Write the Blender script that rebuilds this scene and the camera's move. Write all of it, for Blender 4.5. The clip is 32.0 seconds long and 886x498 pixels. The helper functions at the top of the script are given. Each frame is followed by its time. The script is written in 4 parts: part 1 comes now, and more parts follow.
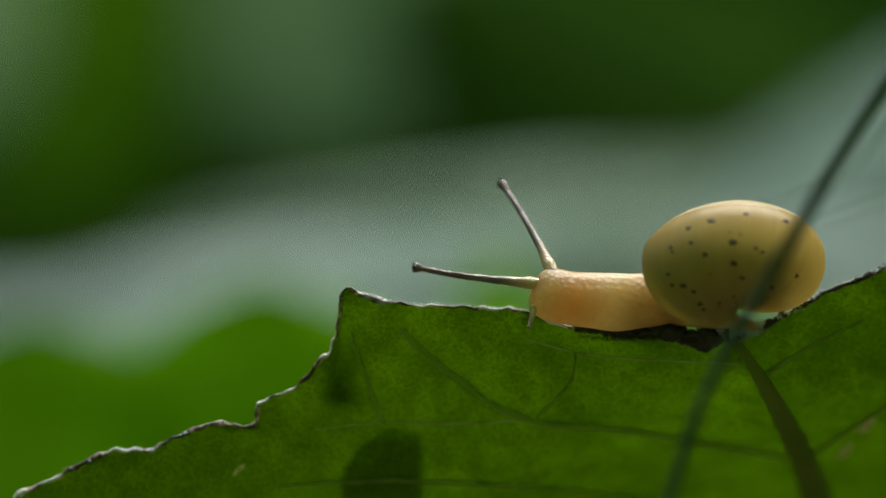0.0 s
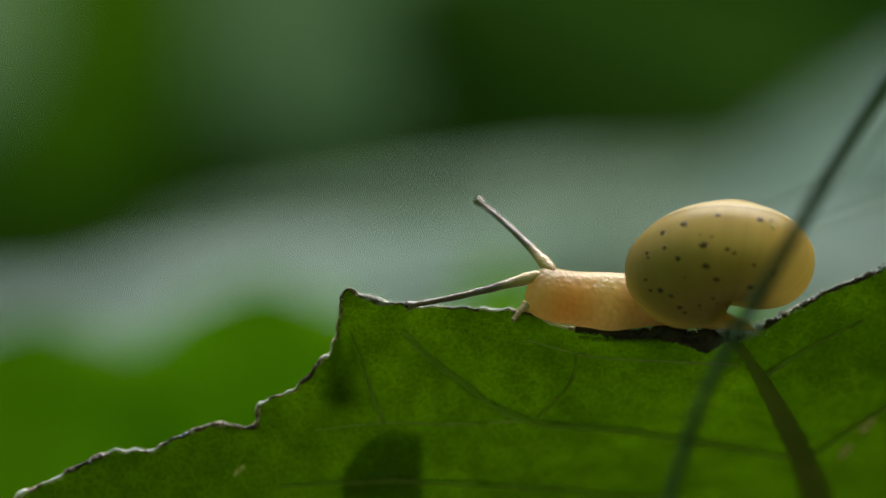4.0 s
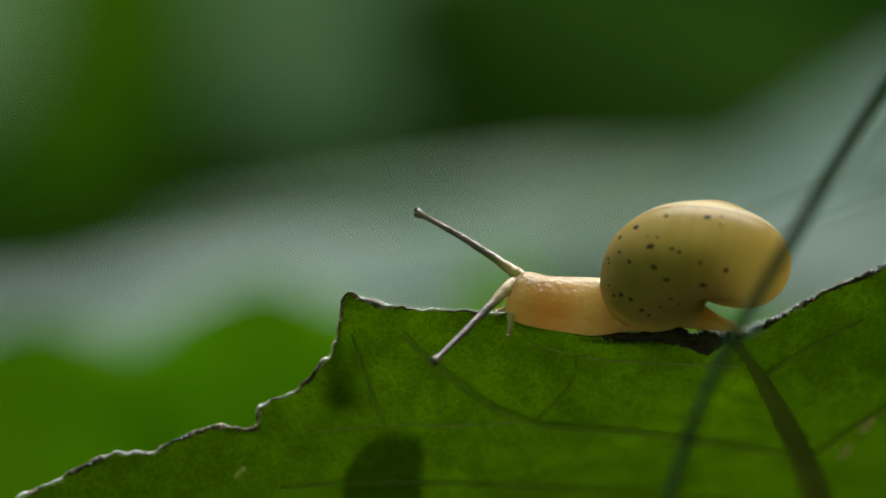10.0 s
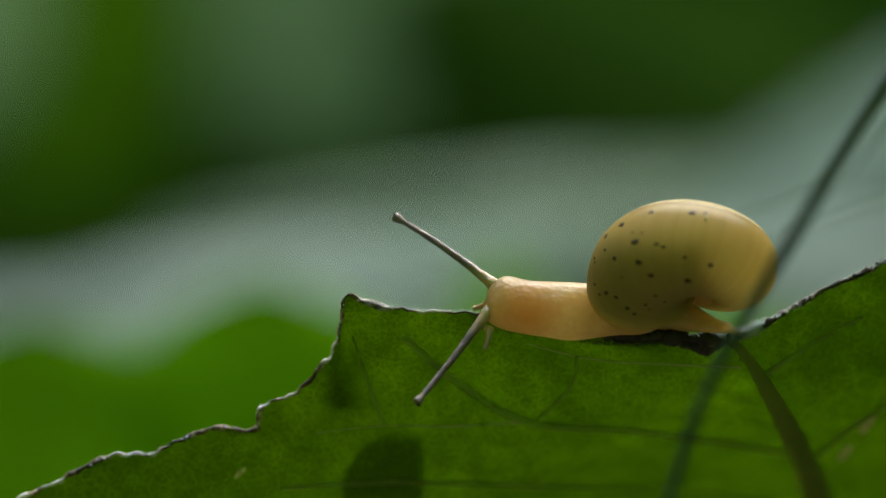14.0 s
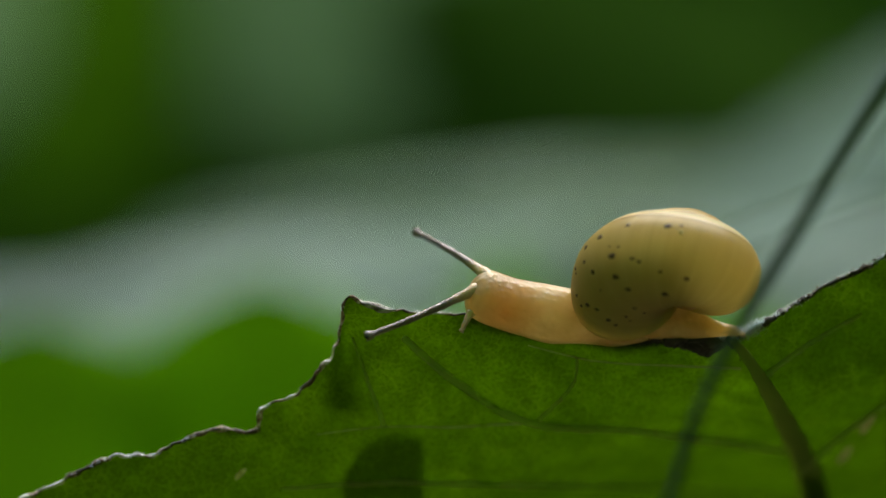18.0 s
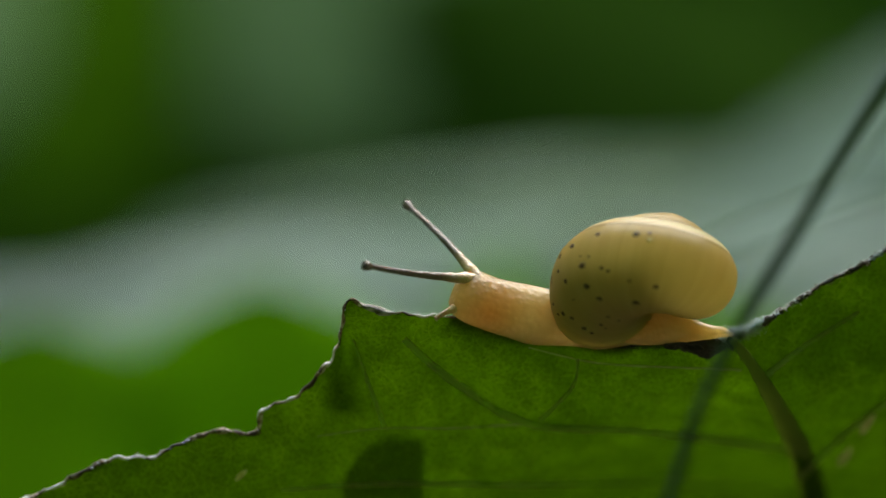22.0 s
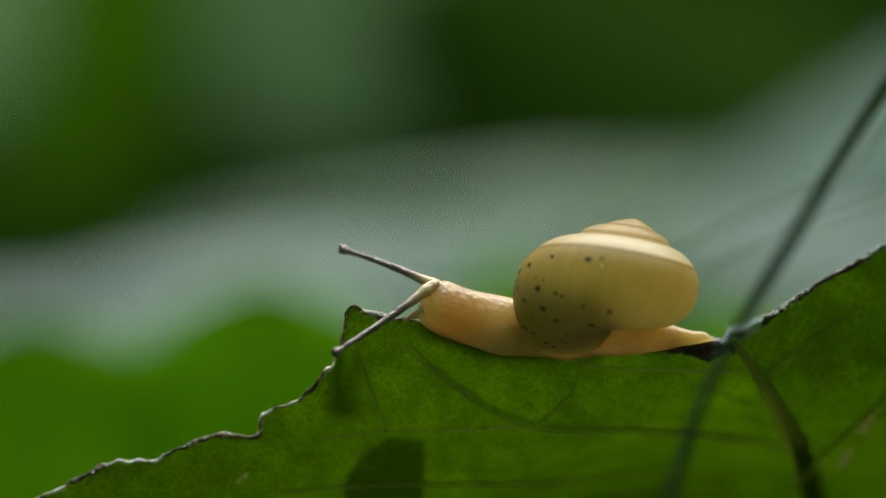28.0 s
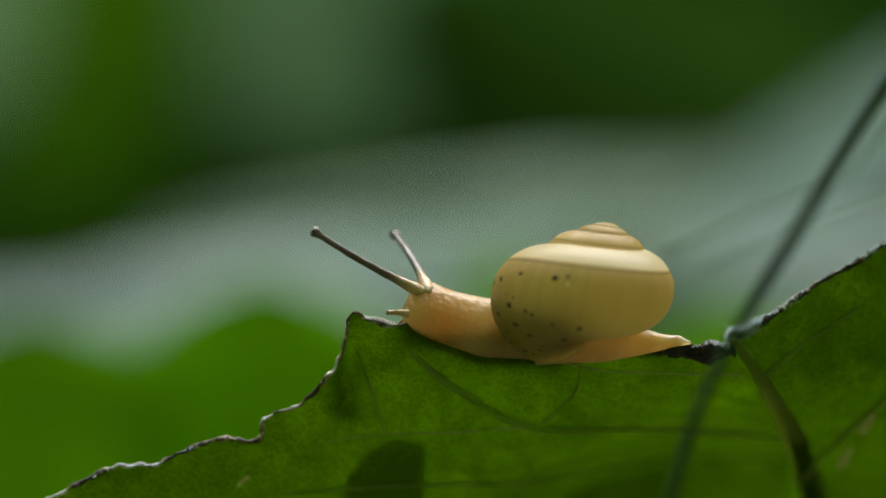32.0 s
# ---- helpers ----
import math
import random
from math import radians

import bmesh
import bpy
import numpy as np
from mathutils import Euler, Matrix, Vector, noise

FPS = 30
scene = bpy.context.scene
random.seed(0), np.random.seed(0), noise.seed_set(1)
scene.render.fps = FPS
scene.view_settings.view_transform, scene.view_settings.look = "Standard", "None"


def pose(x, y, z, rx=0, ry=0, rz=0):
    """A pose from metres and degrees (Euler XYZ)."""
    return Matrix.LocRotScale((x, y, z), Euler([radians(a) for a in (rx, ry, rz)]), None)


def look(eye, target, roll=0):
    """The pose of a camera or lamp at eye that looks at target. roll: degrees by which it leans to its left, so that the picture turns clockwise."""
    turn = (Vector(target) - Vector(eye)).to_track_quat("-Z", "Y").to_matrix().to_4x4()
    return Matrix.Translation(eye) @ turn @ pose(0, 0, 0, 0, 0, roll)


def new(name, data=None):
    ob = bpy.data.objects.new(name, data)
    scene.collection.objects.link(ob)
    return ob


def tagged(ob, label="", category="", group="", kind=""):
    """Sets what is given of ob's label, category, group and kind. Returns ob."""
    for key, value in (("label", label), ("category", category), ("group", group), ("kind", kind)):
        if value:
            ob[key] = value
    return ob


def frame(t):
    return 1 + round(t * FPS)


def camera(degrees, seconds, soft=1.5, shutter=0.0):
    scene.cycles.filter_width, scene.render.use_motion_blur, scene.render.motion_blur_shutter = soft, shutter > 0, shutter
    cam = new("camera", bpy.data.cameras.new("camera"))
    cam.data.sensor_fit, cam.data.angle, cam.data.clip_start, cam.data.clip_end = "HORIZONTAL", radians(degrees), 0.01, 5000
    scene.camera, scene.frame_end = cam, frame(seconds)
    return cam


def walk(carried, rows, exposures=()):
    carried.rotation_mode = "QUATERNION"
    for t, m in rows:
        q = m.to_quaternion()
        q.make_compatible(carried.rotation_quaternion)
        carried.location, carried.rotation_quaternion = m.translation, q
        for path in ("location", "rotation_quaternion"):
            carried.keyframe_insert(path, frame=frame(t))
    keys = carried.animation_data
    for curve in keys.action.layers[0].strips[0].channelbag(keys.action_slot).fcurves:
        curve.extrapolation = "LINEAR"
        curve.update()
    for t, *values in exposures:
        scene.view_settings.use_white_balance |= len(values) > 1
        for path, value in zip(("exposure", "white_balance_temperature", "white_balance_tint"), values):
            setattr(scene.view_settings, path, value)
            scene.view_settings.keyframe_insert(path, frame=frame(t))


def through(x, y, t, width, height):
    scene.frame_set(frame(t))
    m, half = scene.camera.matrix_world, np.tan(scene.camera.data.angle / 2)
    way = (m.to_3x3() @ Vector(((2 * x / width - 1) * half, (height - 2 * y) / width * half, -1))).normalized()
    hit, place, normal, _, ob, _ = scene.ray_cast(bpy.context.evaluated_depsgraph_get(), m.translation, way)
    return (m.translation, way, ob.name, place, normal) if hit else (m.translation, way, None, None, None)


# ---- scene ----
# A close-up: the sharp plane is y = 0, the picture there is 48 mm wide, and the camera stands still 23 cm before it.
D = 0.024 / math.tan(radians(6.0))
H = 0.30
cam = camera(12.0, 32.0)
cam.data.dof.use_dof = True
cam.data.dof.focus_distance = D - 0.001
cam.data.dof.aperture_fstop = 16.0
walk(cam, [(0.0, look((0, -D, H), (0, 0, H))), (32.0, look((0, -D, H), (0, 0, H)))])

# ---- light: a soft overcast sky, brightest high up behind the leaf ----
SUN_UP, SUN_ROUND = 62.0, 20.0
world = bpy.data.worlds.new("overcast_sky")
scene.world = world
world.use_nodes = True
wn = world.node_tree
sky = wn.nodes.new("ShaderNodeTexSky")
sky.sky_type, sky.sun_disc = "NISHITA", False
sky.sun_elevation, sky.sun_rotation = radians(SUN_UP), radians(SUN_ROUND)
sky.air_density, sky.dust_density = 1.0, 3.0
wn.links.new(sky.outputs[0], wn.nodes["Background"].inputs[0])
wn.nodes["Background"].inputs[1].default_value = 0.07
sun = new("sun", bpy.data.lights.new("sun", "SUN"))
sun.data.energy, sun.data.angle, sun.data.color = 1.2, radians(60), (1.0, 0.96, 0.88)
sun_way = Vector((math.sin(radians(SUN_ROUND)) * math.cos(radians(SUN_UP)), math.cos(radians(SUN_ROUND)) * math.cos(radians(SUN_UP)), math.sin(radians(SUN_UP))))
sun.matrix_world = look(sun_way * 5, (0, 0, 0))
scene.view_settings.exposure = 1.9


# ---- small helpers ----
def mm(x, y, z, rx=0, ry=0, rz=0):
    """A pose from millimetres and degrees."""
    return pose(x / 1000, y / 1000, z / 1000, rx, ry, rz)


def aim(base, tip):
    """The pose of a stalk that stands at base and points to tip, in millimetres."""
    base, tip = Vector(base) / 1000, Vector(tip) / 1000
    turn = Vector((0, 0, 1)).rotation_difference(tip - base)
    return Matrix.Translation(base) @ turn.to_matrix().to_4x4()


def flat(x, z, y=0.0):
    """A point given in millimetres across the sharp plane, carried y metres along its line of sight."""
    k = (D + y) / D
    return Vector((x * k / 1000, y, H + z * k / 1000))


def ease(a, b, x):
    t = min(1, max(0, (x - a) / (b - a)))
    return t * t * (3 - 2 * t)


def part(name, bm, material, parent, label=""):
    me = bpy.data.meshes.new(name)
    bm.to_mesh(me)
    bm.free()
    for p in me.polygons:
        p.use_smooth = True
    me.materials.append(material)
    ob = new(name, me)
    ob.parent = parent
    if label:
        ob["label"] = label
    return ob


def tube(points, radii, sides=10, squash=1.0, rough=0.0, seed=0.0, cap=True):
    """A tapered tube along points; rough shakes its skin."""
    bm = bmesh.new()
    rings = []
    up = Vector((0.13, 0.97, 0.2))
    for i, p in enumerate(points):
        d = (points[min(i + 1, len(points) - 1)] - points[max(i - 1, 0)]).normalized()
        a = d.cross(up).normalized()
        b = a.cross(d).normalized()
        ring = []
        for k in range(sides):
            g = 2 * math.pi * k / sides
            r = radii[i] * (1 + rough * noise.noise(Vector((i * 0.37 + seed, math.cos(g) * 1.3, math.sin(g) * 1.3 + seed))))
            ring.append(bm.verts.new(p + a * math.cos(g) * r + b * math.sin(g) * r * squash))
        rings.append(ring)
    for q, r in zip(rings, rings[1:]):
        for k in range(sides):
            bm.faces.new((q[k], q[(k + 1) % sides], r[(k + 1) % sides], r[k]))
    if cap:
        bm.faces.new(rings[0][::-1])
        bm.faces.new(rings[-1])
    bmesh.ops.recalc_face_normals(bm, faces=bm.faces)
    return bm


def smooth_line(points, step):
    """Points every step or so along a soft curve through the given ones."""
    out = []
    for i in range(len(points) - 1):
        p0, p1 = points[max(i - 1, 0)], points[i]
        p2, p3 = points[i + 1], points[min(i + 2, len(points) - 1)]
        n = max(1, int((p2 - p1).length / step))
        for k in range(n):
            t = k / n
            out.append(0.5 * ((2 * p1) + (p2 - p0) * t + (2 * p0 - 5 * p1 + 4 * p2 - p3) * t * t + (3 * p1 - p0 - 3 * p2 + p3) * t ** 3))
    out.append(points[-1].copy())
    return out


def ragged(line, size, pitch):
    """The line with small irregular notches."""
    return [p + Vector((noise.noise(Vector((i * pitch, 3.3, 0))), noise.noise(Vector((i * pitch, 8.1, 0))), 0)) * (size if p.x < 4 or p.x > 17 else 0.25 * size) for i, p in enumerate(line)]


# ---- materials ----
class Nodes:
    def __init__(self, name):
        self.mat = bpy.data.materials.new(name)
        self.mat.use_nodes = True
        self.t = self.mat.node_tree
        self.bsdf = self.t.nodes["Principled BSDF"]
        self.out = self.t.nodes["Material Output"]
        self.coord = self.t.nodes.new("ShaderNodeTexCoord")

    def add(self, kind, **values):
        n = self.t.nodes.new(kind)
        for k, v in values.items():
            n.inputs[k.replace("_", " ")].default_value = v
        return n

    def link(self, a, b):
        self.t.links.new(a, b)

    def noise(self, scale, detail=3.0, rough=0.6, out="Object"):
        n = self.add("ShaderNodeTexNoise", Scale=scale, Detail=detail, Roughness=rough)
        self.link(self.coord.outputs[out], n.inputs["Vector"])
        return n.outputs["Fac"]

    def cells(self, scale, feature="F1", out="Object"):
        n = self.add("ShaderNodeTexVoronoi", Scale=scale)
        n.feature = feature
        self.link(self.coord.outputs[out], n.inputs["Vector"])
        return n.outputs["Distance"]

    def ramp(self, fac, *stops):
        n = self.add("ShaderNodeValToRGB")
        while len(n.color_ramp.elements) < len(stops):
            n.color_ramp.elements.new(0.5)
        for e, (at, colour) in zip(n.color_ramp.elements, stops):
            e.position = at
            e.color = (*colour, 1) if len(colour) == 3 else colour
        self.link(fac, n.inputs["Fac"])
        return n.outputs["Color"]

    def mix(self, fac, a, b, how="MIX"):
        n = self.add("ShaderNodeMix")
        n.data_type, n.blend_type = "RGBA", how
        for slot, v in ((0, fac), (6, a), (7, b)):
            if isinstance(v, (int, float)):
                n.inputs[slot].default_value = v
            elif isinstance(v, tuple):
                n.inputs[slot].default_value = (*v, 1)
            else:
                self.link(v, n.inputs[slot])
        return n.outputs[2]

    def bump(self, height, strength, distance):
        n = self.add("ShaderNodeBump", Strength=strength, Distance=distance)
        self.link(height, n.inputs["Height"])
        self.link(n.outputs["Normal"], self.bsdf.inputs["Normal"])
        return n.outputs["Normal"]


def leaf_material(name, base, light, vein, through, cell=0.0009, gloss=0.6, share=0.5, fine=0.00013, relief=0.35, spec=0.04, mottle=False):
    """A leaf: mottled colour, a net of small veins, fine cell relief, and light that comes through the blade."""
    m = Nodes(name)
    big = m.noise(180.0 * 0.0009 / cell, 4.0)
    colour = m.mix(m.ramp(big, (0.32, (0, 0, 0)), (0.68, (1, 1, 1))), base, light)
    if mottle:
        grain = m.ramp(m.noise(4600.0, 3.0, 0.7), (0.3, (0.7, 0.7, 0.7)), (0.7, (1.28, 1.28, 1.28)))
        patch = m.ramp(m.noise(900.0, 3.0, 0.6), (0.3, (0.84, 0.84, 0.84)), (0.7, (1.14, 1.14, 1.14)))
        colour = m.mix(1.0, m.mix(1.0, colour, grain, "MULTIPLY"), patch, "MULTIPLY")
    net = m.ramp(m.cells(1 / cell, "DISTANCE_TO_EDGE"), (0.0, (1, 1, 1)), (0.055, (0, 0, 0)))
    net2 = m.ramp(m.cells(2.7 / cell, "DISTANCE_TO_EDGE"), (0.0, (0.5, 0.5, 0.5)), (0.12, (0, 0, 0)))
    webs = m.mix(1.0, net, net2, "ADD")
    damp = m.mix(1.0, webs, m.ramp(m.noise(420.0 * 0.0009 / cell, 2.0), (0.36, (0.05, 0.05, 0.05)), (0.7, (0.42, 0.42, 0.42))), "MULTIPLY")
    colour = m.mix(damp, colour, vein)
    m.link(colour, m.bsdf.inputs["Base Color"])
    m.bsdf.inputs["Roughness"].default_value = gloss
    m.bsdf.inputs["Specular IOR Level"].default_value = spec
    grains = m.cells(1 / fine)
    normal = m.bump(m.mix(0.15, grains, webs), relief, fine * 0.6) if relief else None
    glow = m.add("ShaderNodeBsdfTranslucent")
    m.link(m.mix(1.0, colour, through, "MULTIPLY"), glow.inputs["Color"])
    if relief:
        m.link(normal, glow.inputs["Normal"])
    both = m.add("ShaderNodeMixShader")
    both.inputs[0].default_value = share
    m.link(m.bsdf.outputs[0], both.inputs[1])
    m.link(glow.outputs[0], both.inputs[2])
    m.link(both.outputs[0], m.out.inputs["Surface"])
    return m.mat


def skin_material(name, dark, light, grain, radius, weight=1.0, rough=0.35, spec=0.5, relief=0.5, grain2=0.0006, root=None, organ=None, wet=0.0, lucid=0.0):
    m = Nodes(name)
    colour = m.mix(m.ramp(m.noise(320.0, 3.0), (0.35, (0, 0, 0)), (0.65, (1, 1, 1))), dark, light)
    pits = m.cells(1 / grain, "SMOOTH_F1")
    colour = m.mix(m.ramp(pits, (0.25, (0, 0, 0)), (0.9, (0.35, 0.35, 0.35))), colour, dark)
    if organ:
        far = m.add("ShaderNodeVectorMath")
        far.operation = "DISTANCE"
        m.link(m.coord.outputs["Object"], far.inputs[0])
        far.inputs[1].default_value = organ[0]
        span = m.add("ShaderNodeMapRange", From_Max=organ[1], To_Min=0.75, To_Max=0.0)
        m.link(far.outputs["Value"], span.inputs["Value"])
        colour = m.mix(span.outputs[0], colour, organ[2])
    if root:
        axes = m.add("ShaderNodeSeparateXYZ")
        m.link(m.coord.outputs["Object"], axes.inputs[0])
        rise = m.add("ShaderNodeMapRange", From_Max=root[1])
        m.link(axes.outputs["Z"], rise.inputs["Value"])
        colour = m.mix(m.ramp(rise.outputs[0], (0.1, (0, 0, 0)), (0.9, (1, 1, 1))), root[0], colour)
    m.link(colour, m.bsdf.inputs["Base Color"])
    b = m.bsdf.inputs
    b["Subsurface Weight"].default_value = weight
    b["Subsurface Radius"].default_value = (1.0, 0.78, 0.5)
    b["Subsurface Scale"].default_value = radius
    b["Roughness"].default_value = rough
    b["Specular IOR Level"].default_value = spec
    b["Coat Weight"].default_value = wet
    b["Coat Roughness"].default_value = 0.12
    inv = m.add("ShaderNodeMath")
    inv.operation = "SUBTRACT"
    inv.inputs[0].default_value = 1.0
    m.link(pits, inv.inputs[1])
    m.bump(m.mix(0.4, inv.outputs[0], m.noise(1 / grain2, 3.0)), relief, grain * 0.5)
    if lucid:
        # thin flesh lets light from behind through
        glow = m.add("ShaderNodeBsdfTranslucent")
        m.link(m.mix(1.0, colour, (1.5, 1.5, 1.38), "MULTIPLY"), glow.inputs["Color"])
        both = m.add("ShaderNodeMixShader")
        both.inputs[0].default_value = lucid
        m.link(m.bsdf.outputs[0], both.inputs[1])
        m.link(glow.outputs[0], both.inputs[2])
        m.link(both.outputs[0], m.out.inputs["Surface"])
    return m.mat


def plain_material(name, a, b, scale, rough=0.7, relief=0.4, distance=0.0001, spec=0.4, split=(0.38, 0.62)):
    m = Nodes(name)
    n = m.noise(scale, 5.0, 0.65)
    m.link(m.mix(m.ramp(n, (split[0], (0, 0, 0)), (split[1], (1, 1, 1))), a, b), m.bsdf.inputs["Base Color"])
    m.bsdf.inputs["Roughness"].default_value = rough
    m.bsdf.inputs["Specular IOR Level"].default_value = spec
    m.bump(n, relief, distance)
    return m.mat


LEAF = leaf_material("leaf_green", (0.088, 0.152, 0.009), (0.122, 0.2, 0.012), (0.26, 0.36, 0.06), (1.42, 1.4, 0.7), cell=0.0008, share=0.75, mottle=True, relief=0.55)
VEIN_DARK = leaf_material("vein_dark", (0.6, 0.66, 0.34), (0.66, 0.72, 0.4), (0.62, 0.7, 0.36), (1.15, 1.15, 1.0), share=0.88)
VEIN_LIGHT = plain_material("vein_light", (0.27, 0.33, 0.11), (0.4, 0.46, 0.2), 700.0, 0.6, spec=0.1)
RIB = leaf_material("midrib", (0.22, 0.29, 0.06), (0.28, 0.35, 0.08), (0.28, 0.35, 0.085), (1.3, 1.3, 1.0), share=0.5)


def margin_material():
    """A dry leaf edge: dark brown, tan and chalky white stretches with fine speckle."""
    m = Nodes("dry_margin")
    fine = m.noise(5200.0, 3.0, 0.7)
    stretch = m.mix(0.22, m.noise(560.0, 3.0, 0.6), fine)
    m.link(m.ramp(stretch, (0.38, (0.025, 0.014, 0.009)), (0.47, (0.07, 0.04, 0.022)), (0.51, (0.32, 0.23, 0.14)), (0.57, (0.8, 0.79, 0.74))), m.bsdf.inputs["Base Color"])
    m.bsdf.inputs["Roughness"].default_value = 0.6
    m.bump(fine, 0.8, 0.0001)
    return m.mat


MARGIN = margin_material()
ROT = plain_material("rotten_margin", (0.007, 0.007, 0.006), (0.034, 0.03, 0.02), 1500.0, 0.5, 0.9, 0.0002)
SCRAP = leaf_material("shade_scrap_leaf", (0.5, 0.56, 0.25), (0.58, 0.64, 0.3), (0.58, 0.62, 0.3), (1.2, 1.2, 0.9), share=0.75)
HAIR = plain_material("leaf_hair", (0.5, 0.52, 0.48), (0.7, 0.72, 0.68), 900.0, 0.5)
CURL = plain_material("curled_edge", (0.06, 0.05, 0.045), (0.36, 0.35, 0.33), 2200.0, 0.45, 0.9, 0.0002)
CHALK = leaf_material("white_crust", (0.74, 0.82, 0.83), (0.86, 0.93, 0.95), (0.85, 0.9, 0.9), (1.05, 1.05, 1.05), share=0.7, relief=0.0)
SPECK = plain_material("pale_speck", (0.5, 0.48, 0.17), (0.78, 0.75, 0.4), 3000.0, 0.7)
GRASS = plain_material("grass_blade", (0.03, 0.062, 0.03), (0.05, 0.09, 0.045), 300.0, 0.6, spec=0.1)
GREEN_FAR = leaf_material("fresh_green", (0.115, 0.295, 0.003), (0.145, 0.37, 0.004), (0.16, 0.4, 0.008), (1.1, 1.2, 0.2), 0.006, 0.6, 0.5, 0.001, 0.0, 0.0)
DARK_FAR = leaf_material("deep_green", (0.04, 0.098, 0.01), (0.058, 0.132, 0.013), (0.058, 0.14, 0.02), (1.0, 1.2, 0.3), 0.006, 0.6, 0.35, 0.001, 0.0, 0.0)
# paleness stands in for blurred sky light on leaves, in three strengths
PALE_FAR = leaf_material("pale_light_mid", (0.35, 0.47, 0.34), (0.43, 0.56, 0.41), (0.38, 0.51, 0.37), (0.9, 1.1, 0.9), 0.006, 0.7, 0.3, 0.001, 0.0, 0.0)
PALE_DIM = leaf_material("pale_light_dim", (0.2, 0.29, 0.24), (0.26, 0.36, 0.3), (0.24, 0.33, 0.27), (0.9, 1.1, 0.9), 0.006, 0.7, 0.3, 0.001, 0.0, 0.0)
PALE_BRIGHT = leaf_material("pale_light_bright", (0.54, 0.66, 0.6), (0.6, 0.72, 0.66), (0.56, 0.68, 0.62), (0.95, 1.0, 1.0), 0.006, 0.7, 0.3, 0.001, 0.0, 0.0)
GREY_FAR = leaf_material("dull_grey_green", (0.13, 0.23, 0.09), (0.17, 0.29, 0.12), (0.15, 0.27, 0.13), (0.9, 1.1, 0.9), 0.006, 0.7, 0.3, 0.001, 0.0, 0.0)
OLIVE_FAR = leaf_material("olive_green", (0.07, 0.19, 0.004), (0.1, 0.24, 0.005), (0.1, 0.22, 0.008), (1.1, 1.1, 0.3), 0.006, 0.6, 0.4, 0.001, 0.0, 0.0)
STEM = plain_material("leaf_stalk", (0.06, 0.12, 0.02), (0.1, 0.16, 0.04), 300.0, 0.55)
STEM_PALE = plain_material("pale_stem", (0.26, 0.36, 0.28), (0.32, 0.42, 0.34), 300.0, 0.7, spec=0.1)
HEDGE = plain_material("far_foliage", (0.065, 0.16, 0.014), (0.105, 0.23, 0.024), 14.0, 0.95, spec=0.0)
HEDGE_LEAF = leaf_material("hedge_leaf", (0.07, 0.17, 0.014), (0.11, 0.24, 0.024), (0.07, 0.16, 0.02), (1.0, 1.2, 0.3), 0.02, 0.6, 0.3, 0.001, 0.0, 0.0)
SOIL = plain_material("leaf_litter", (0.035, 0.05, 0.015), (0.1, 0.075, 0.045), 18.0, 0.95, 0.8, 0.004)
SKIN = skin_material("snail_skin", (0.42, 0.315, 0.14), (0.55, 0.46, 0.26), 0.0003, 0.004, relief=1.0, rough=0.3, spec=0.5, wet=0.35, lucid=0.5, organ=((0.0021, -0.0012, -0.0003), 0.0023, (0.5, 0.24, 0.05)))
STALK = skin_material("stalk_skin", (0.1, 0.074, 0.064), (0.18, 0.145, 0.13), 0.00013, 0.0004, relief=1.0, spec=0.7, rough=0.3, root=((0.56, 0.43, 0.25), 0.0021))
EYE = plain_material("eye", (0.01, 0.008, 0.008), (0.02, 0.016, 0.015), 3000.0, 0.15)
VISCERA = skin_material("visceral_mass", (0.4, 0.2, 0.06), (0.48, 0.28, 0.1), 0.0006, 0.001, weight=0.3, relief=0.2)
SPOT = plain_material("mantle_spot", (0.05, 0.03, 0.013), (0.1, 0.062, 0.028), 2500.0, 0.5)


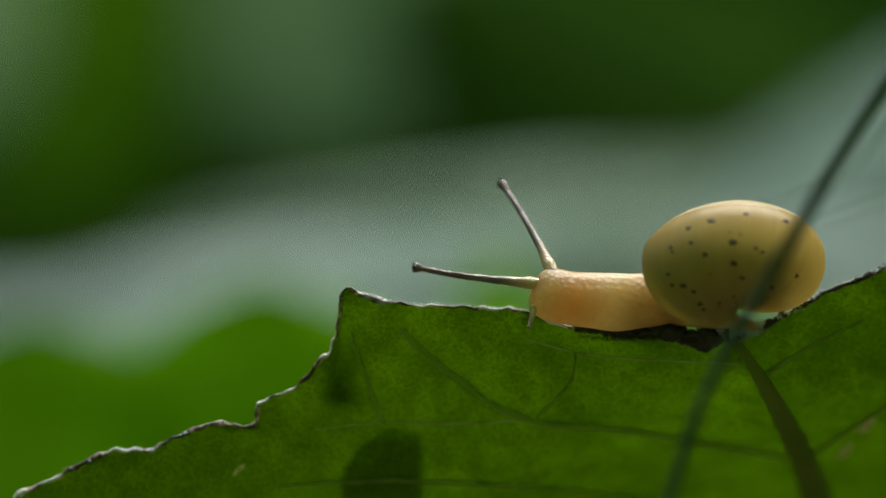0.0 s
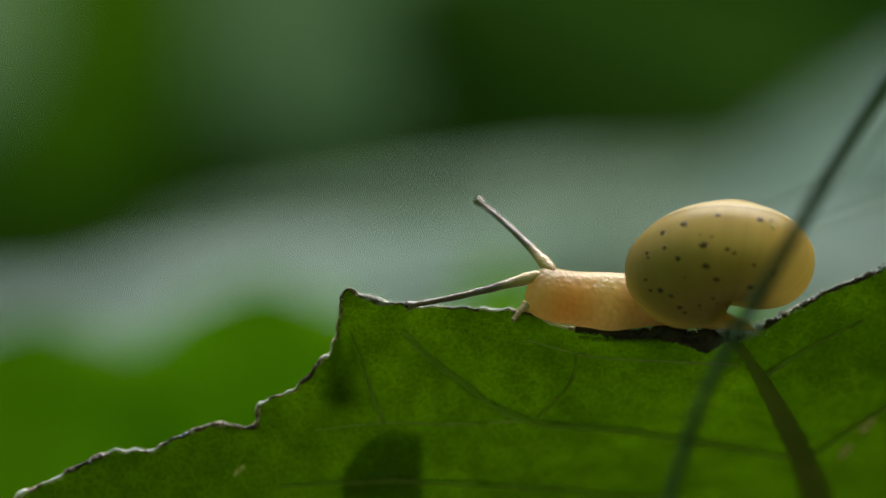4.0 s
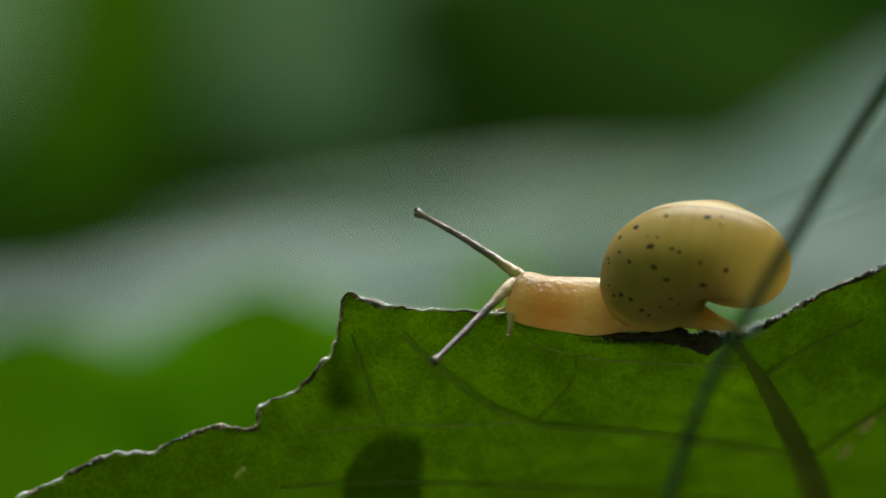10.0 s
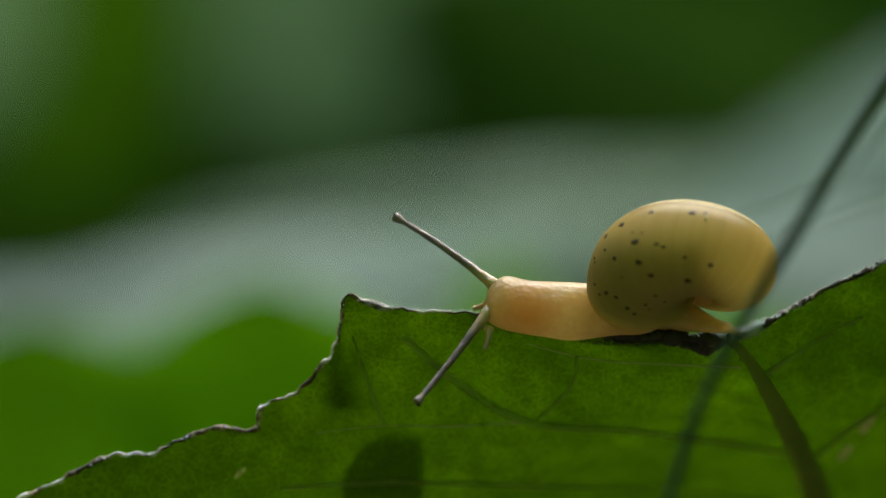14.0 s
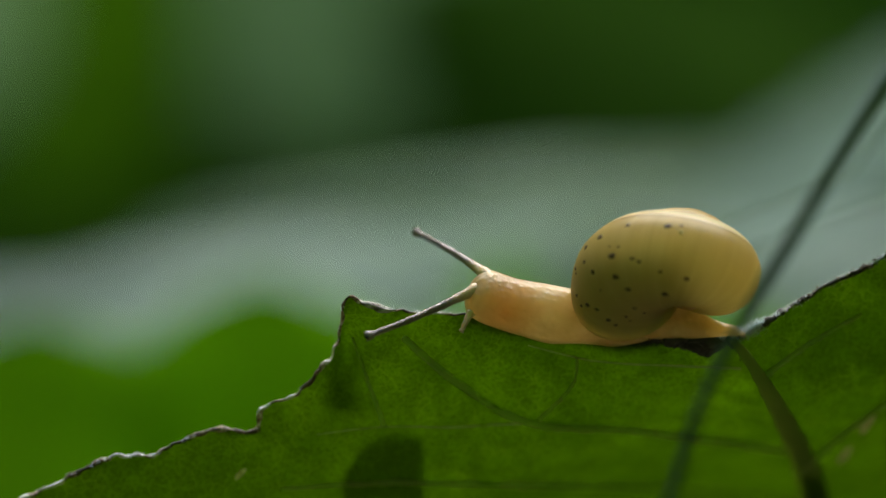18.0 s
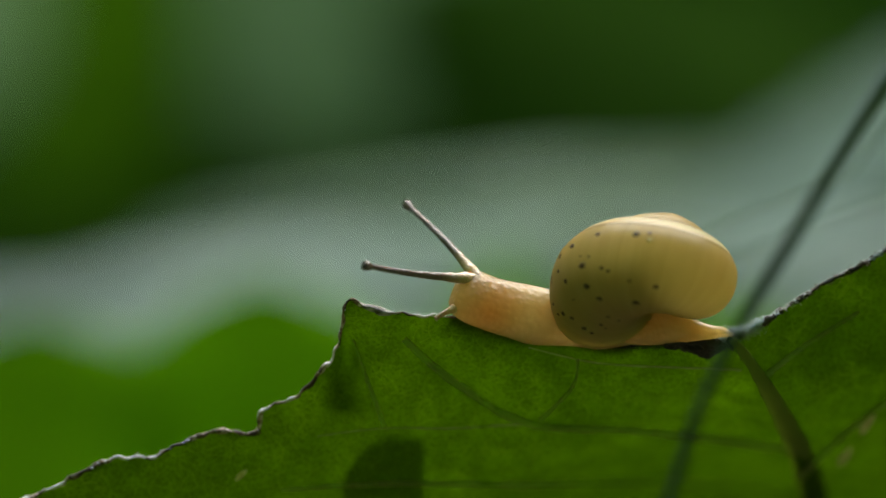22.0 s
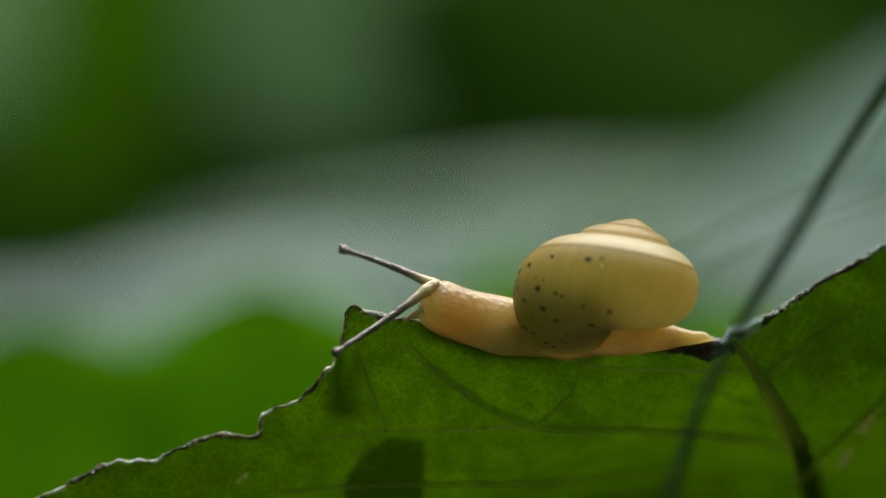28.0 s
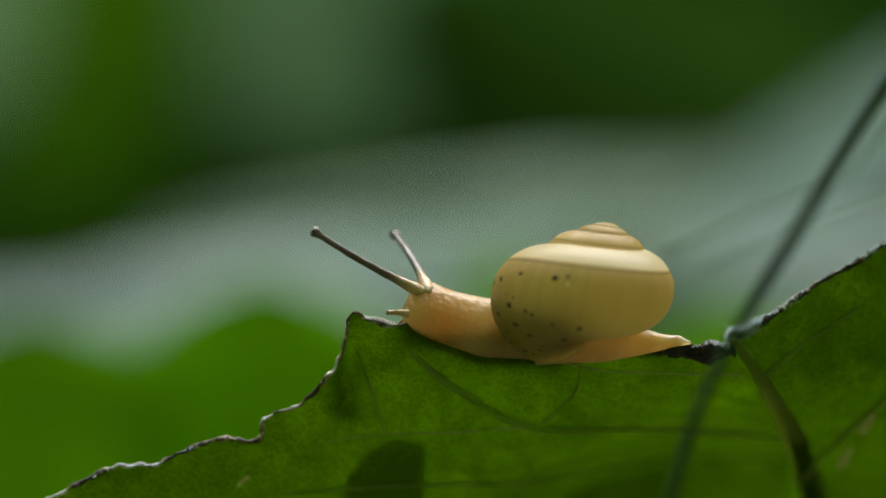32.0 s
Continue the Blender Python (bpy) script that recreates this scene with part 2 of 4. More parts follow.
def shell_material():
    m = Nodes("snail_shell")
    uv = m.coord.outputs["UV"]
    lines = m.add("ShaderNodeTexNoise", Scale=1.0, Detail=4.0, Roughness=0.6)
    stretch = m.add("ShaderNodeMapping")
    stretch.inputs["Scale"].default_value = (60.0, 1.2, 1.0)
    m.link(uv, stretch.inputs["Vector"])
    m.link(stretch.outputs[0], lines.inputs["Vector"])
    colour = m.mix(m.ramp(lines.outputs["Fac"], (0.3, (0, 0, 0)), (0.7, (1, 1, 1))), (0.41, 0.345, 0.15), (0.47, 0.41, 0.195))
    colour = m.mix(m.ramp(m.noise(190.0, 3.0), (0.38, (0, 0, 0)), (0.68, (0.6, 0.6, 0.6))), colour, (0.37, 0.285, 0.105))
    axes = m.add("ShaderNodeSeparateXYZ")
    m.link(uv, axes.inputs[0])
    # the last whorl is chalky above its shoulder line; the older whorls stay yellow
    last = m.add("ShaderNodeMapRange", From_Min=3.3, From_Max=3.65)
    m.link(axes.outputs["X"], last.inputs["Value"])
    chalk = m.mix(1.0, m.ramp(axes.outputs["Y"], (0.603, (0, 0, 0)), (0.615, (0.85, 0.85, 0.85))), last.outputs[0], "MULTIPLY")
    colour = m.mix(chalk, colour, (0.78, 0.75, 0.56))
    colour = m.mix(m.ramp(axes.outputs["Y"], (0.593, (0, 0, 0)), (0.599, (0.8, 0.8, 0.8)), (0.605, (0, 0, 0))), colour, (0.16, 0.115, 0.035))
    m.link(colour, m.bsdf.inputs["Base Color"])
    m.bsdf.inputs["Roughness"].default_value = 0.34
    m.bsdf.inputs["Specular IOR Level"].default_value = 0.4
    m.bump(lines.outputs["Fac"], 0.45, 0.00005)
    glow = m.add("ShaderNodeBsdfTranslucent")
    m.link(m.mix(1.0, colour, (1.7, 1.68, 1.34), "MULTIPLY"), glow.inputs["Color"])
    both = m.add("ShaderNodeMixShader")
    both.inputs[0].default_value = 0.56
    m.link(m.bsdf.outputs[0], both.inputs[1])
    m.link(glow.outputs[0], both.inputs[2])
    m.link(both.outputs[0], m.out.inputs["Surface"])
    return m.mat


SHELL = shell_material()

# ---- setting ----
bm = bmesh.new()
n = 60
ring = [[bm.verts.new((math.cos(2 * math.pi * k / n) * r, math.sin(2 * math.pi * k / n) * r, 0.012 * noise.noise(Vector((math.cos(2 * math.pi * k / n) * r * 3, math.sin(2 * math.pi * k / n) * r * 3, 0))))) for k in range(n)] for r in (0.02, 0.1, 0.2, 0.35, 0.6, 1, 1.6, 3, 8, 40, 400, 3000)]
for a, b in zip(ring, ring[1:]):
    for k in range(n):
        bm.faces.new((a[k], b[k], b[(k + 1) % n], a[(k + 1) % n]))
bm.faces.new(ring[0])
ground = part("ground", bm, SOIL, None)
tagged(ground, "brown leaf litter and soil under the plants", "ground", kind="structure")

bm = bmesh.new()
cols = []
for i in range(120):
    g = radians(3 * i)
    # behind the camera the hedge rises 0.8 higher, unseen, to block front skylight
    top = 1.14 + 0.8 * ease(0.0, 1.0, -math.cos(g)) + 0.16 * noise.noise(Vector((math.sin(g) * 2.2, math.cos(g) * 2.2, 3))) + 0.08 * noise.noise(Vector((math.sin(g) * 9, math.cos(g) * 9, 5)))
    col = []
    for j in range(21):
        z = -0.02 + top * j / 20
        r = 0.97 + 0.1 * noise.noise(Vector((math.sin(g) * 3, math.cos(g) * 3, z * 4))) + 0.25 * max(0.0, j / 20 - 0.8)
        col.append(bm.verts.new((math.sin(g) * r, math.cos(g) * r, z)))
    cols.append(col)
for i in range(120):
    a, c = cols[i], cols[(i + 1) % 120]
    for j in range(20):
        bm.faces.new((a[j], c[j], c[j + 1], a[j + 1]))
backdrop = part("backdrop", bm, HEDGE, None)
tagged(backdrop, "dark green foliage all round, far out of focus, raised unseen behind the camera to block skylight", "backdrop", kind="structure")
rng = random.Random(21)
bm = bmesh.new()
for _ in range(9000):
    g, h = rng.uniform(0, 2 * math.pi), rng.uniform(0, 1) ** 0.8
    r = 1.0 + rng.gauss(0.03, 0.04) + (abs(rng.gauss(0, 0.3)) if rng.random() < 0.6 else 0) + 0.3 * max(0.0, h - 0.85)
    # leaves follow the rim, also where it is raised to cut light
    c = Vector((math.sin(g) * r, math.cos(g) * r, 0.02 + h * (1.16 + 0.8 * ease(0.0, 1.0, -math.cos(g)) + 0.16 * noise.noise(Vector((math.sin(g) * 2.2, math.cos(g) * 2.2, 3))))))
    way = Vector((rng.gauss(0, 0.6), rng.gauss(0, 0.6), rng.uniform(-1, 0.5))).normalized()
    side = way.cross(Vector((-math.sin(g), -math.cos(g), rng.uniform(0, 1)))).normalized()
    size = rng.uniform(0.02, 0.045)
    lift = way.cross(side) * size * 0.15
    ps = [bm.verts.new(c + way * size * a + side * size * s + lift * k) for a, s, k in ((-1, 0, 0), (-0.4, 0.45, 1), (0.3, 0.4, 1), (1, 0, -0.5), (0.3, -0.4, 1), (-0.4, -0.45, 1), (0, 0, 0))]
    for k in range(6):
        bm.faces.new((ps[k], ps[(k + 1) % 6], ps[6]))
tagged(part("foliage", bm, HEDGE_LEAF, backdrop, "many small green leaves of the hedge"), kind="stuff")


# ---- the leaf that carries the snail ----
def leaf_depth(x, z):
    """How far the blade lies behind the sharp plane, in mm: its edge leans over towards the camera, with soft waves."""
    lean = 0.28 + 0.27 * min(1.0, max(0.0, (x + 20) / 26))
    fold = 0.3 * max(0.0, x - 15.6 - (-4.8 - z) * 0.45) if z < -4.8 else 0.3 * max(0.0, x - 15.6)
    u = min(1.0, max(0.0, (-3.0 - z) / 5.5))
    crease = 2.0 * math.exp(-((x + 5.2 + 0.5 * u) / 0.8) ** 2) * math.sin(math.pi * u) + 0.4 * math.exp(-((x + 1.5 - 4.0 * u) / 0.9) ** 2) * u
    return crease - lean * (z + 3.6) + fold + leaf_bend(x, z) + 0.6 * noise.noise(Vector((x * 0.16, z * 0.2, 1.7))) + 0.12 * noise.noise(Vector((x * 0.5, z * 0.5, 4.1)))


def leaf_bend(x, z):
    """The lower blade bends away from the camera towards its stalk, in mm."""
    low = min(9.0, max(0.0, -6.5 - z))
    return 0.28 * low * low * (ease(2.0, 15.0, x))


def on_leaf(x, z, lift=0.0):
    k = 1 + leaf_bend(x, z) / (1000 * D)
    return Vector((x * k, leaf_depth(x, z) - lift, z * k)) / 1000 + Vector((0, 0, H))


def line2(pairs, step=0.12):
    return smooth_line([Vector((a, b, 0)) for a, b in pairs], step)


def blade_mesh(smooth, margin, inner, nv, thick=0.00022):
    """The blade between its outer margin and its midrib, with thickness."""
    bm = bmesh.new()
    n = len(margin)
    grids = []
    for side in (0, 1):
        g = []
        for i in range(n):
            f = (1 - (1 - i / (n - 1)) ** 0.62) * (len(inner) - 1)
            a = inner[int(f)].lerp(inner[min(int(f) + 1, len(inner) - 1)], f - int(f))
            row = []
            for j in range(nv + 1):
                q = smooth[i].lerp(a, (j / nv) ** 1.5) + (margin[i] - smooth[i]) * math.exp(-1.2 * j)
                curl = 0.25 * math.exp(-j * 1.6) * noise.noise(Vector((margin[i].x * 1.1, margin[i].y * 1.1, 7)))
                p = on_leaf(q.x, q.y)
                p.y += curl / 1000 + side * thick
                row.append(bm.verts.new(p - Vector((0, 0, H))))
            g.append(row)
        grids.append(g)
    for side, g in enumerate(grids):
        for a, b in zip(g, g[1:]):
            for j in range(nv):
                f = (a[j], b[j], b[j + 1], a[j + 1])
                bm.faces.new(f if side == 0 else f[::-1])
    f0, f1 = grids
    for a, b in ((0, nv),):
        for i in range(n - 1):
            bm.faces.new((f0[i][a], f1[i][a], f1[i + 1][a], f0[i + 1][a]))
            bm.faces.new((f0[i][b], f0[i + 1][b], f1[i + 1][b], f1[i][b]))
    bmesh.ops.recalc_face_normals(bm, faces=bm.faces)
    return bm


SPECKS_AT = ((-11.2, -12.1, 0.26, -1), (22.3, -11.2, 0.32, 1), (23.5, -9.75, 0.36, 1))
LEFT_LINE = line2([(23, -29), (10, -30), (-8, -26), (-20, -20.5), (-26, -16.2), (-23.1, -13.45), (-21.1, -12.5), (-18.3, -11.1), (-16.0, -11.0), (-15.1, -10.5),
                     (-12.7, -9.6), (-10.6, -9.7), (-10.1, -9.3), (-10.0, -8.4), (-8.1, -7.6), (-6.7, -6.1), (-6.2, -5.5), (-5.6, -3.8), (-5.4, -2.25), (-4.4, -2.4),
                     (-2.6, -2.9), (-1.2, -3.05), (2.0, -3.2), (4.5, -3.4), (6.6, -4.2), (9.7, -4.45), (12.4, -4.4), (13.6, -4.6), (15.6, -4.6)])
RIGHT_LINE = line2([(23.5, -29), (34, -27), (42, -18), (41, -8), (35, -2.2), (29, -0.3), (25, -0.6), (23.6, -1.25), (21.3, -2.15), (18.9, -3.4), (16.7, -4.55), (15.6, -4.7)])
LEFT_MARGIN, RIGHT_MARGIN = ragged(LEFT_LINE, 0.16, 0.22), ragged(RIGHT_LINE, 0.16, 0.2)
MIDRIB = line2([(23, -29), (21.6, -20), (20.2, -13.5), (18.6, -9.6), (17.0, -6.6), (15.6, -4.8)], 0.25)

leaf = new("leaf")
leaf.location = (0, 0, H)
tagged(leaf, "green lobed leaf with a dry brown ragged edge", "leaf")
left_blade = part("blade", blade_mesh(LEFT_LINE, LEFT_MARGIN, MIDRIB, 34), LEAF, leaf)
right_blade = part("blade", blade_mesh(RIGHT_LINE, RIGHT_MARGIN, MIDRIB, 30), LEAF, leaf)


def strand(pairs, r0, r1, lift, step=0.25):
    pts = [on_leaf(p.x, p.y, lift) - Vector((0, 0, H)) for p in line2(pairs, step)]
    return pts, [(r0 + (r1 - r0) * i / (len(pts) - 1)) / 1000 for i in range(len(pts))]


def margin_piece(line, lo, hi, r, material, blade, label, rough=0.6, seed=0.0):
    pts = [on_leaf(p.x, p.y, 0.02) - Vector((0, 0, H)) for p in line[lo:hi]]
    for i, p in enumerate(pts):
        j = lo + i
        p.y += 0.25 / 1000 * noise.noise(Vector((line[j].x * 1.1, line[j].y * 1.1, 7)))
        p.z += 0.02 / 1000 * noise.noise(Vector((j * 0.35, seed, 2)))
    rad = [r / 1000 * (0.4 + 1.9 * abs(noise.noise(Vector((j * 0.11 + seed * 3, 0.3, 0.9)))) + 0.5 * abs(noise.noise(Vector((j * 0.4 + seed, 0.7, 0.2))))) for j in range(len(pts))]
    return part("margin", tube(pts, rad, 8, 1.0, rough, seed), material, blade, label)


def near(line, x, z):
    return min(range(len(line)), key=lambda i: (line[i].x - x) ** 2 + (line[i].y - z) ** 2)


cut = [near(LEFT_MARGIN, *p) for p in ((-26, -16.2), (-10.3, -9.5), (-5.4, -2.25), (7.2, -4.4), (10.8, -4.65))]
margin_piece(LEFT_MARGIN, cut[0], cut[1] + 1, 0.125, MARGIN, left_blade, "pale dry leaf edge", 0.3, 1)
margin_piece(LEFT_MARGIN, cut[1], cut[2] + 1, 0.105, MARGIN, left_blade, "brown dry leaf edge", 0.3, 2)
margin_piece(LEFT_MARGIN, cut[2], cut[3] + 1, 0.085, MARGIN, left_blade, "pale brown dry leaf edge", seed=3)
margin_piece(LEFT_MARGIN, cut[3], cut[4] + 1, 0.2, ROT, left_blade, "black rotten leaf edge", 0.7, 4)
margin_piece(LEFT_MARGIN, cut[4], len(LEFT_MARGIN), 0.32, ROT, left_blade, "thick black rotten leaf edge", 0.7, 9)
cut = [near(RIGHT_MARGIN, *p) for p in ((34, -2), (18.6, -3.6))]
margin_piece(RIGHT_MARGIN, cut[0], cut[1] + 1, 0.09, ROT, right_blade, "brown leaf edge with white flecks", 0.6, 5)
margin_piece(RIGHT_MARGIN, cut[1], len(RIGHT_MARGIN), 0.16, ROT, right_blade, "dark leaf edge under white mould", 0.8, 6)


def crumbs(line, lo, hi, count, small, large, spread, gather, material, blade, name, label, seed, lift=(0.0, 0.16), rise=0.0):
    """Tiny irregular crumbs of crust that cling in patches to a stretch of the margin."""
    rng = random.Random(seed)
    bm = bmesh.new()
    done = 0
    while done < count:
        i = rng.randint(lo, hi)
        if noise.noise(Vector((i * 0.045, seed, 0.4))) < gather + rng.uniform(-0.15, 0.15):
            continue
        done += 1
        q = line[i]
        c = on_leaf(q.x + rng.gauss(0, spread), q.y + rise + rng.gauss(-0.3 * spread, spread), rng.uniform(*lift)) - Vector((0, 0, H))
        r = rng.uniform(small, large) / 1000
        vs = [bm.verts.new(c + Vector(d) * r * rng.uniform(0.5, 1.4)) for d in ((1, 0, 0), (0, 1, 0), (-1, 0, 0), (0, -1, 0), (0, 0, 1), (0, 0, -1))]
        for k in range(4):
            bm.faces.new((vs[k], vs[(k + 1) % 4], vs[4]))
            bm.faces.new((vs[(k + 1) % 4], vs[k], vs[5]))
    return tagged(part(name, bm, material, blade, label), kind="stuff")


end = len(RIGHT_MARGIN) - 1
crumbs(RIGHT_MARGIN, cut[0], end, 2600, 0.014, 0.055, 0.07, 0.02, CHALK, right_blade, "white_crust", "white crumbly crust in patches on the leaf edge", 2, (0.05, 0.25), 0.03)
crumbs(RIGHT_MARGIN, cut[0], cut[1], 1100, 0.02, 0.06, 0.09, -0.6, MARGIN, right_blade, "dark_crust", "brown crumbly crust on the leaf edge", 4)
crumbs(RIGHT_MARGIN, near(RIGHT_MARGIN, 17.4, -4.2), end, 2400, 0.012, 0.05, 0.17, -0.7, CHALK, right_blade, "white_mould", "bluish white mould on the leaf edge", 6, (0.1, 0.4), 0.1)
end = len(LEFT_MARGIN) - 1
crumbs(LEFT_MARGIN, near(LEFT_MARGIN, 7.4, -4.4), end, 700, 0.02, 0.09, 0.11, -0.6, ROT, left_blade, "dark_crust", "black crumbly crust on the rotten edge", 8)
crumbs(LEFT_MARGIN, near(LEFT_MARGIN, 14.1, -4.6), end, 1100, 0.012, 0.05, 0.15, -0.5, CHALK, left_blade, "white_mould", "bluish white mould on the leaf tip", 9, (-0.05, 0.2), 0.2)
crumbs(LEFT_MARGIN, near(LEFT_MARGIN, -26, -16.2), near(LEFT_MARGIN, -5.5, -2.6), 260, 0.015, 0.05, 0.04, 0.1, CHALK, left_blade, "white_crust", "white crumbly crust in patches on the leaf edge", 3)

lo, hi = near(LEFT_MARGIN, -4.7, -2.35), near(LEFT_MARGIN, -2.7, -2.9)
bm = bmesh.new()
flap = []
for i in range(lo, hi + 1):
    u = (i - lo) / (hi - lo)
    q = on_leaf(LEFT_MARGIN[i].x, LEFT_MARGIN[i].y, 0.05) - Vector((0, 0, H))
    wide = 0.42 * math.sin(math.pi * min(1, u * 1.1)) ** 0.7 * (1 + 0.25 * noise.noise(Vector((i * 0.5, 1, 1)))) + 0.03
    row = [q + Vector((0.1 * k / 6, -0.22 * math.sin(k / 6 * 2.4), 0.07 * math.sin(k / 6 * 3.1) - 0.9 * wide * (k / 6) ** 1.5)) / 1000 * (1 if k else 0) for k in range(7)]
    flap.append([bm.verts.new(p) for p in row] + [bm.verts.new(p + Vector((0, 0.06, 0.02)) / 1000) for p in reversed(row)])
for a, c in zip(flap, flap[1:]):
    for k in range(14):
        bm.faces.new((a[k], c[k], c[(k + 1) % 14], a[(k + 1) % 14]))
bmesh.ops.recalc_face_normals(bm, faces=bm.faces)
part("curled_flap", bm, CURL, left_blade, "grey curled flap of the leaf edge")


def hairs(line, lo, hi, count, longest, blade, seed, drop=0.0):
    """Fine hairs along a stretch of the margin: pale ones that stand up or, drop mm below it, dark ones that hang."""
    rng = random.Random(seed)
    bm = bmesh.new()
    for _ in range(count):
        q = line[rng.randint(lo, hi)]
        p = on_leaf(q.x, q.y - drop * rng.uniform(0.7, 1.1), rng.uniform(0.05, 0.15) if drop else rng.uniform(-0.1, 0.15)) - Vector((0, 0, H - 0.00005))
        way = Vector((rng.uniform(-0.8, 0.8), rng.uniform(-0.9, 0.5), rng.uniform(0.2, 1.0) * (-1 if drop else 1))).normalized()
        a = way.orthogonal().normalized() * 0.000013
        c = way.cross(a)
        tip = bm.verts.new(p + way * longest * rng.uniform(0.35, 1.0) / 1000)
        foot = [bm.verts.new(p + a), bm.verts.new(p - a * 0.5 + c * 0.8), bm.verts.new(p - a * 0.5 - c * 0.8)]
        for k in range(3):
            bm.faces.new((foot[k], foot[(k + 1) % 3], tip))
    return tagged(part("hairs", bm, ROT if drop else HAIR, blade, "fine dark rootlets under the rotten edge" if drop else "fine pale hairs on the leaf edge"), kind="stuff")


hairs(LEFT_MARGIN, near(LEFT_MARGIN, -4, -2.4), near(LEFT_MARGIN, 6, -4), 420, 0.26, left_blade, 1)
hairs(LEFT_MARGIN, near(LEFT_MARGIN, -23, -13.4), near(LEFT_MARGIN, -5.5, -2.6), 160, 0.2, left_blade, 2)
hairs(LEFT_MARGIN, near(LEFT_MARGIN, 7, -4.4), len(LEFT_MARGIN) - 1, 320, 0.22, left_blade, 4)
hairs(LEFT_MARGIN, near(LEFT_MARGIN, 7.4, -4.4), near(LEFT_MARGIN, 14.4, -4.6), 800, 0.3, left_blade, 7, 0.5)
hairs(RIGHT_MARGIN, near(RIGHT_MARGIN, 25, -0.6), len(RIGHT_MARGIN) - 1, 420, 0.26, right_blade, 3)

for pairs, r0, r1, mat, blade in (
        ([(19.2, -11.4), (10, -9.9), (4.5, -9.3), (0.5, -6.9), (-2.3, -4.4)], 0.26, 0.12, VEIN_DARK, left_blade),
        ([(16.2, -6.3), (12.5, -6.1), (8.0, -5.8), (4.5, -4.9)], 0.05, 0.03, VEIN_LIGHT, left_blade),
        ([(20.6, -15.5), (9, -13.6), (-2, -12.8), (-9, -13.0)], 0.24, 0.08, VEIN_DARK, left_blade),
        ([(4.4, -9.4), (0.5, -9.6), (-3.3, -9.5), (-7.0, -9.9)], 0.05, 0.03, VEIN_LIGHT, left_blade),
        ([(-3.3, -9.5), (-4.4, -6.3), (-5.0, -4.5)], 0.10, 0.06, VEIN_DARK, left_blade),
        ([(5.2, -9.2), (7.0, -7.2), (7.2, -5.6)], 0.08, 0.05, VEIN_DARK, left_blade),
        ([(19.6, -12.0), (22, -10.2), (25.5, -8.2), (30, -6)], 0.2, 0.1, VEIN_DARK, right_blade),
        ([(17.4, -7.0), (20, -5.4), (23, -3.9)], 0.14, 0.07, VEIN_DARK, right_blade)):
    pts, rad = strand(pairs, r0, r1, 0.02)
    part("vein", tube(pts, [1.5 * r for r in rad], 8, 0.14, 0.3), mat, blade)
pts, rad = strand([(23.2, -29), (22.0, -20), (20.6, -13.5), (18.8, -9.6), (17.0, -6.6), (15.7, -4.9)], 2.0, 0.2, 0.9)
part("midrib", tube(pts, rad, 14, 0.25, 0.2), RIB, leaf, "thick olive-brown midrib")
base = pts[0]
stalk_line = smooth_line([base, base + Vector((0.004, -0.002, -0.03)), Vector((0.034, 0.0, -0.15)), Vector((0.03, 0.012, -H))], 0.006)
part("petiole", tube(stalk_line, [0.0010 + 0.0006 * i / len(stalk_line) for i in range(len(stalk_line))], 12), STEM, leaf, "long green leaf stalk")
for x, z, r, blade in SPECKS_AT:
    bm = bmesh.new()
    rim = []
    for k in range(16):
        g = 2 * math.pi * k / 16
        q = 1.35 * r * (1 + 0.3 * noise.noise(Vector((math.cos(g) + x, math.sin(g) + z, 0))))
        rim.append((math.cos(g) * q * 0.6 + math.sin(g) * q * 0.75, math.sin(g) * q))
    for lift in (0.05, -0.01):
        bm.faces.new([bm.verts.new(on_leaf(x + dx, z + dz, lift) - Vector((0, 0, H))) for dx, dz in (rim if lift > 0 else rim[::-1])])
    part("speck", bm, SPECK, left_blade if blade < 0 else right_blade, "pale withered speck")
bm = bmesh.new()
rows = []
for i in range(91):
    u = i / 90
    x = 7.4 + 8.1 * u
    k = near(LEFT_LINE, x, -4.4)
    v = min(1.0, max(0.0, (x - 11.9) / 3.6))
    deep = 0.12 + 0.3 * ease(0.05, 0.3, u) + 0.65 * ((v / 0.66) ** 1.5 if v < 0.66 else ((1 - v) / 0.34) ** 1.2) + 0.22 * abs(noise.noise(Vector((x * 2.2, 0.3, 5)))) + 0.1 * noise.noise(Vector((x * 9, 0.3, 5)))
    rows.append([bm.verts.new(on_leaf(x + 0.06 * noise.noise(Vector((x * 5, j, 1))), LEFT_LINE[k].y + 0.04 - deep * min(j, 6 - 0.01) / 6, (0.08 + 0.1 * noise.noise(Vector((x * 3, j * 0.6, 2)))) * (1 if j < 6 else 0)) - Vector((0, 0, H))) for j in range(7)])
for a, c in zip(rows, rows[1:]):
    for j in range(6):
        bm.faces.new((a[j], c[j], c[j + 1], a[j + 1]))
part("rotten_patch", bm, ROT, left_blade, "black rotten patch with a tooth along the leaf edge")
rng = random.Random(5)
bm = bmesh.new()
for _ in range(70):
    u = rng.random()
    c = on_leaf(15.9 + 1.2 * u + rng.gauss(0, 0.18), -5.3 - 1.5 * u + rng.gauss(0, 0.18), 0.16) - Vector((0, 0, H))
    r = rng.uniform(0.02, 0.055) / 1000
    rim = [bm.verts.new(c + Vector((math.cos(k * math.pi / 3) * r * rng.uniform(0.7, 1.3), 0, math.sin(k * math.pi / 3) * r))) for k in range(6)]
    tip = bm.verts.new(c + Vector((0, -0.00003, 0)))
    for k in range(6):
        bm.faces.new((rim[k], rim[(k + 1) % 6], tip))
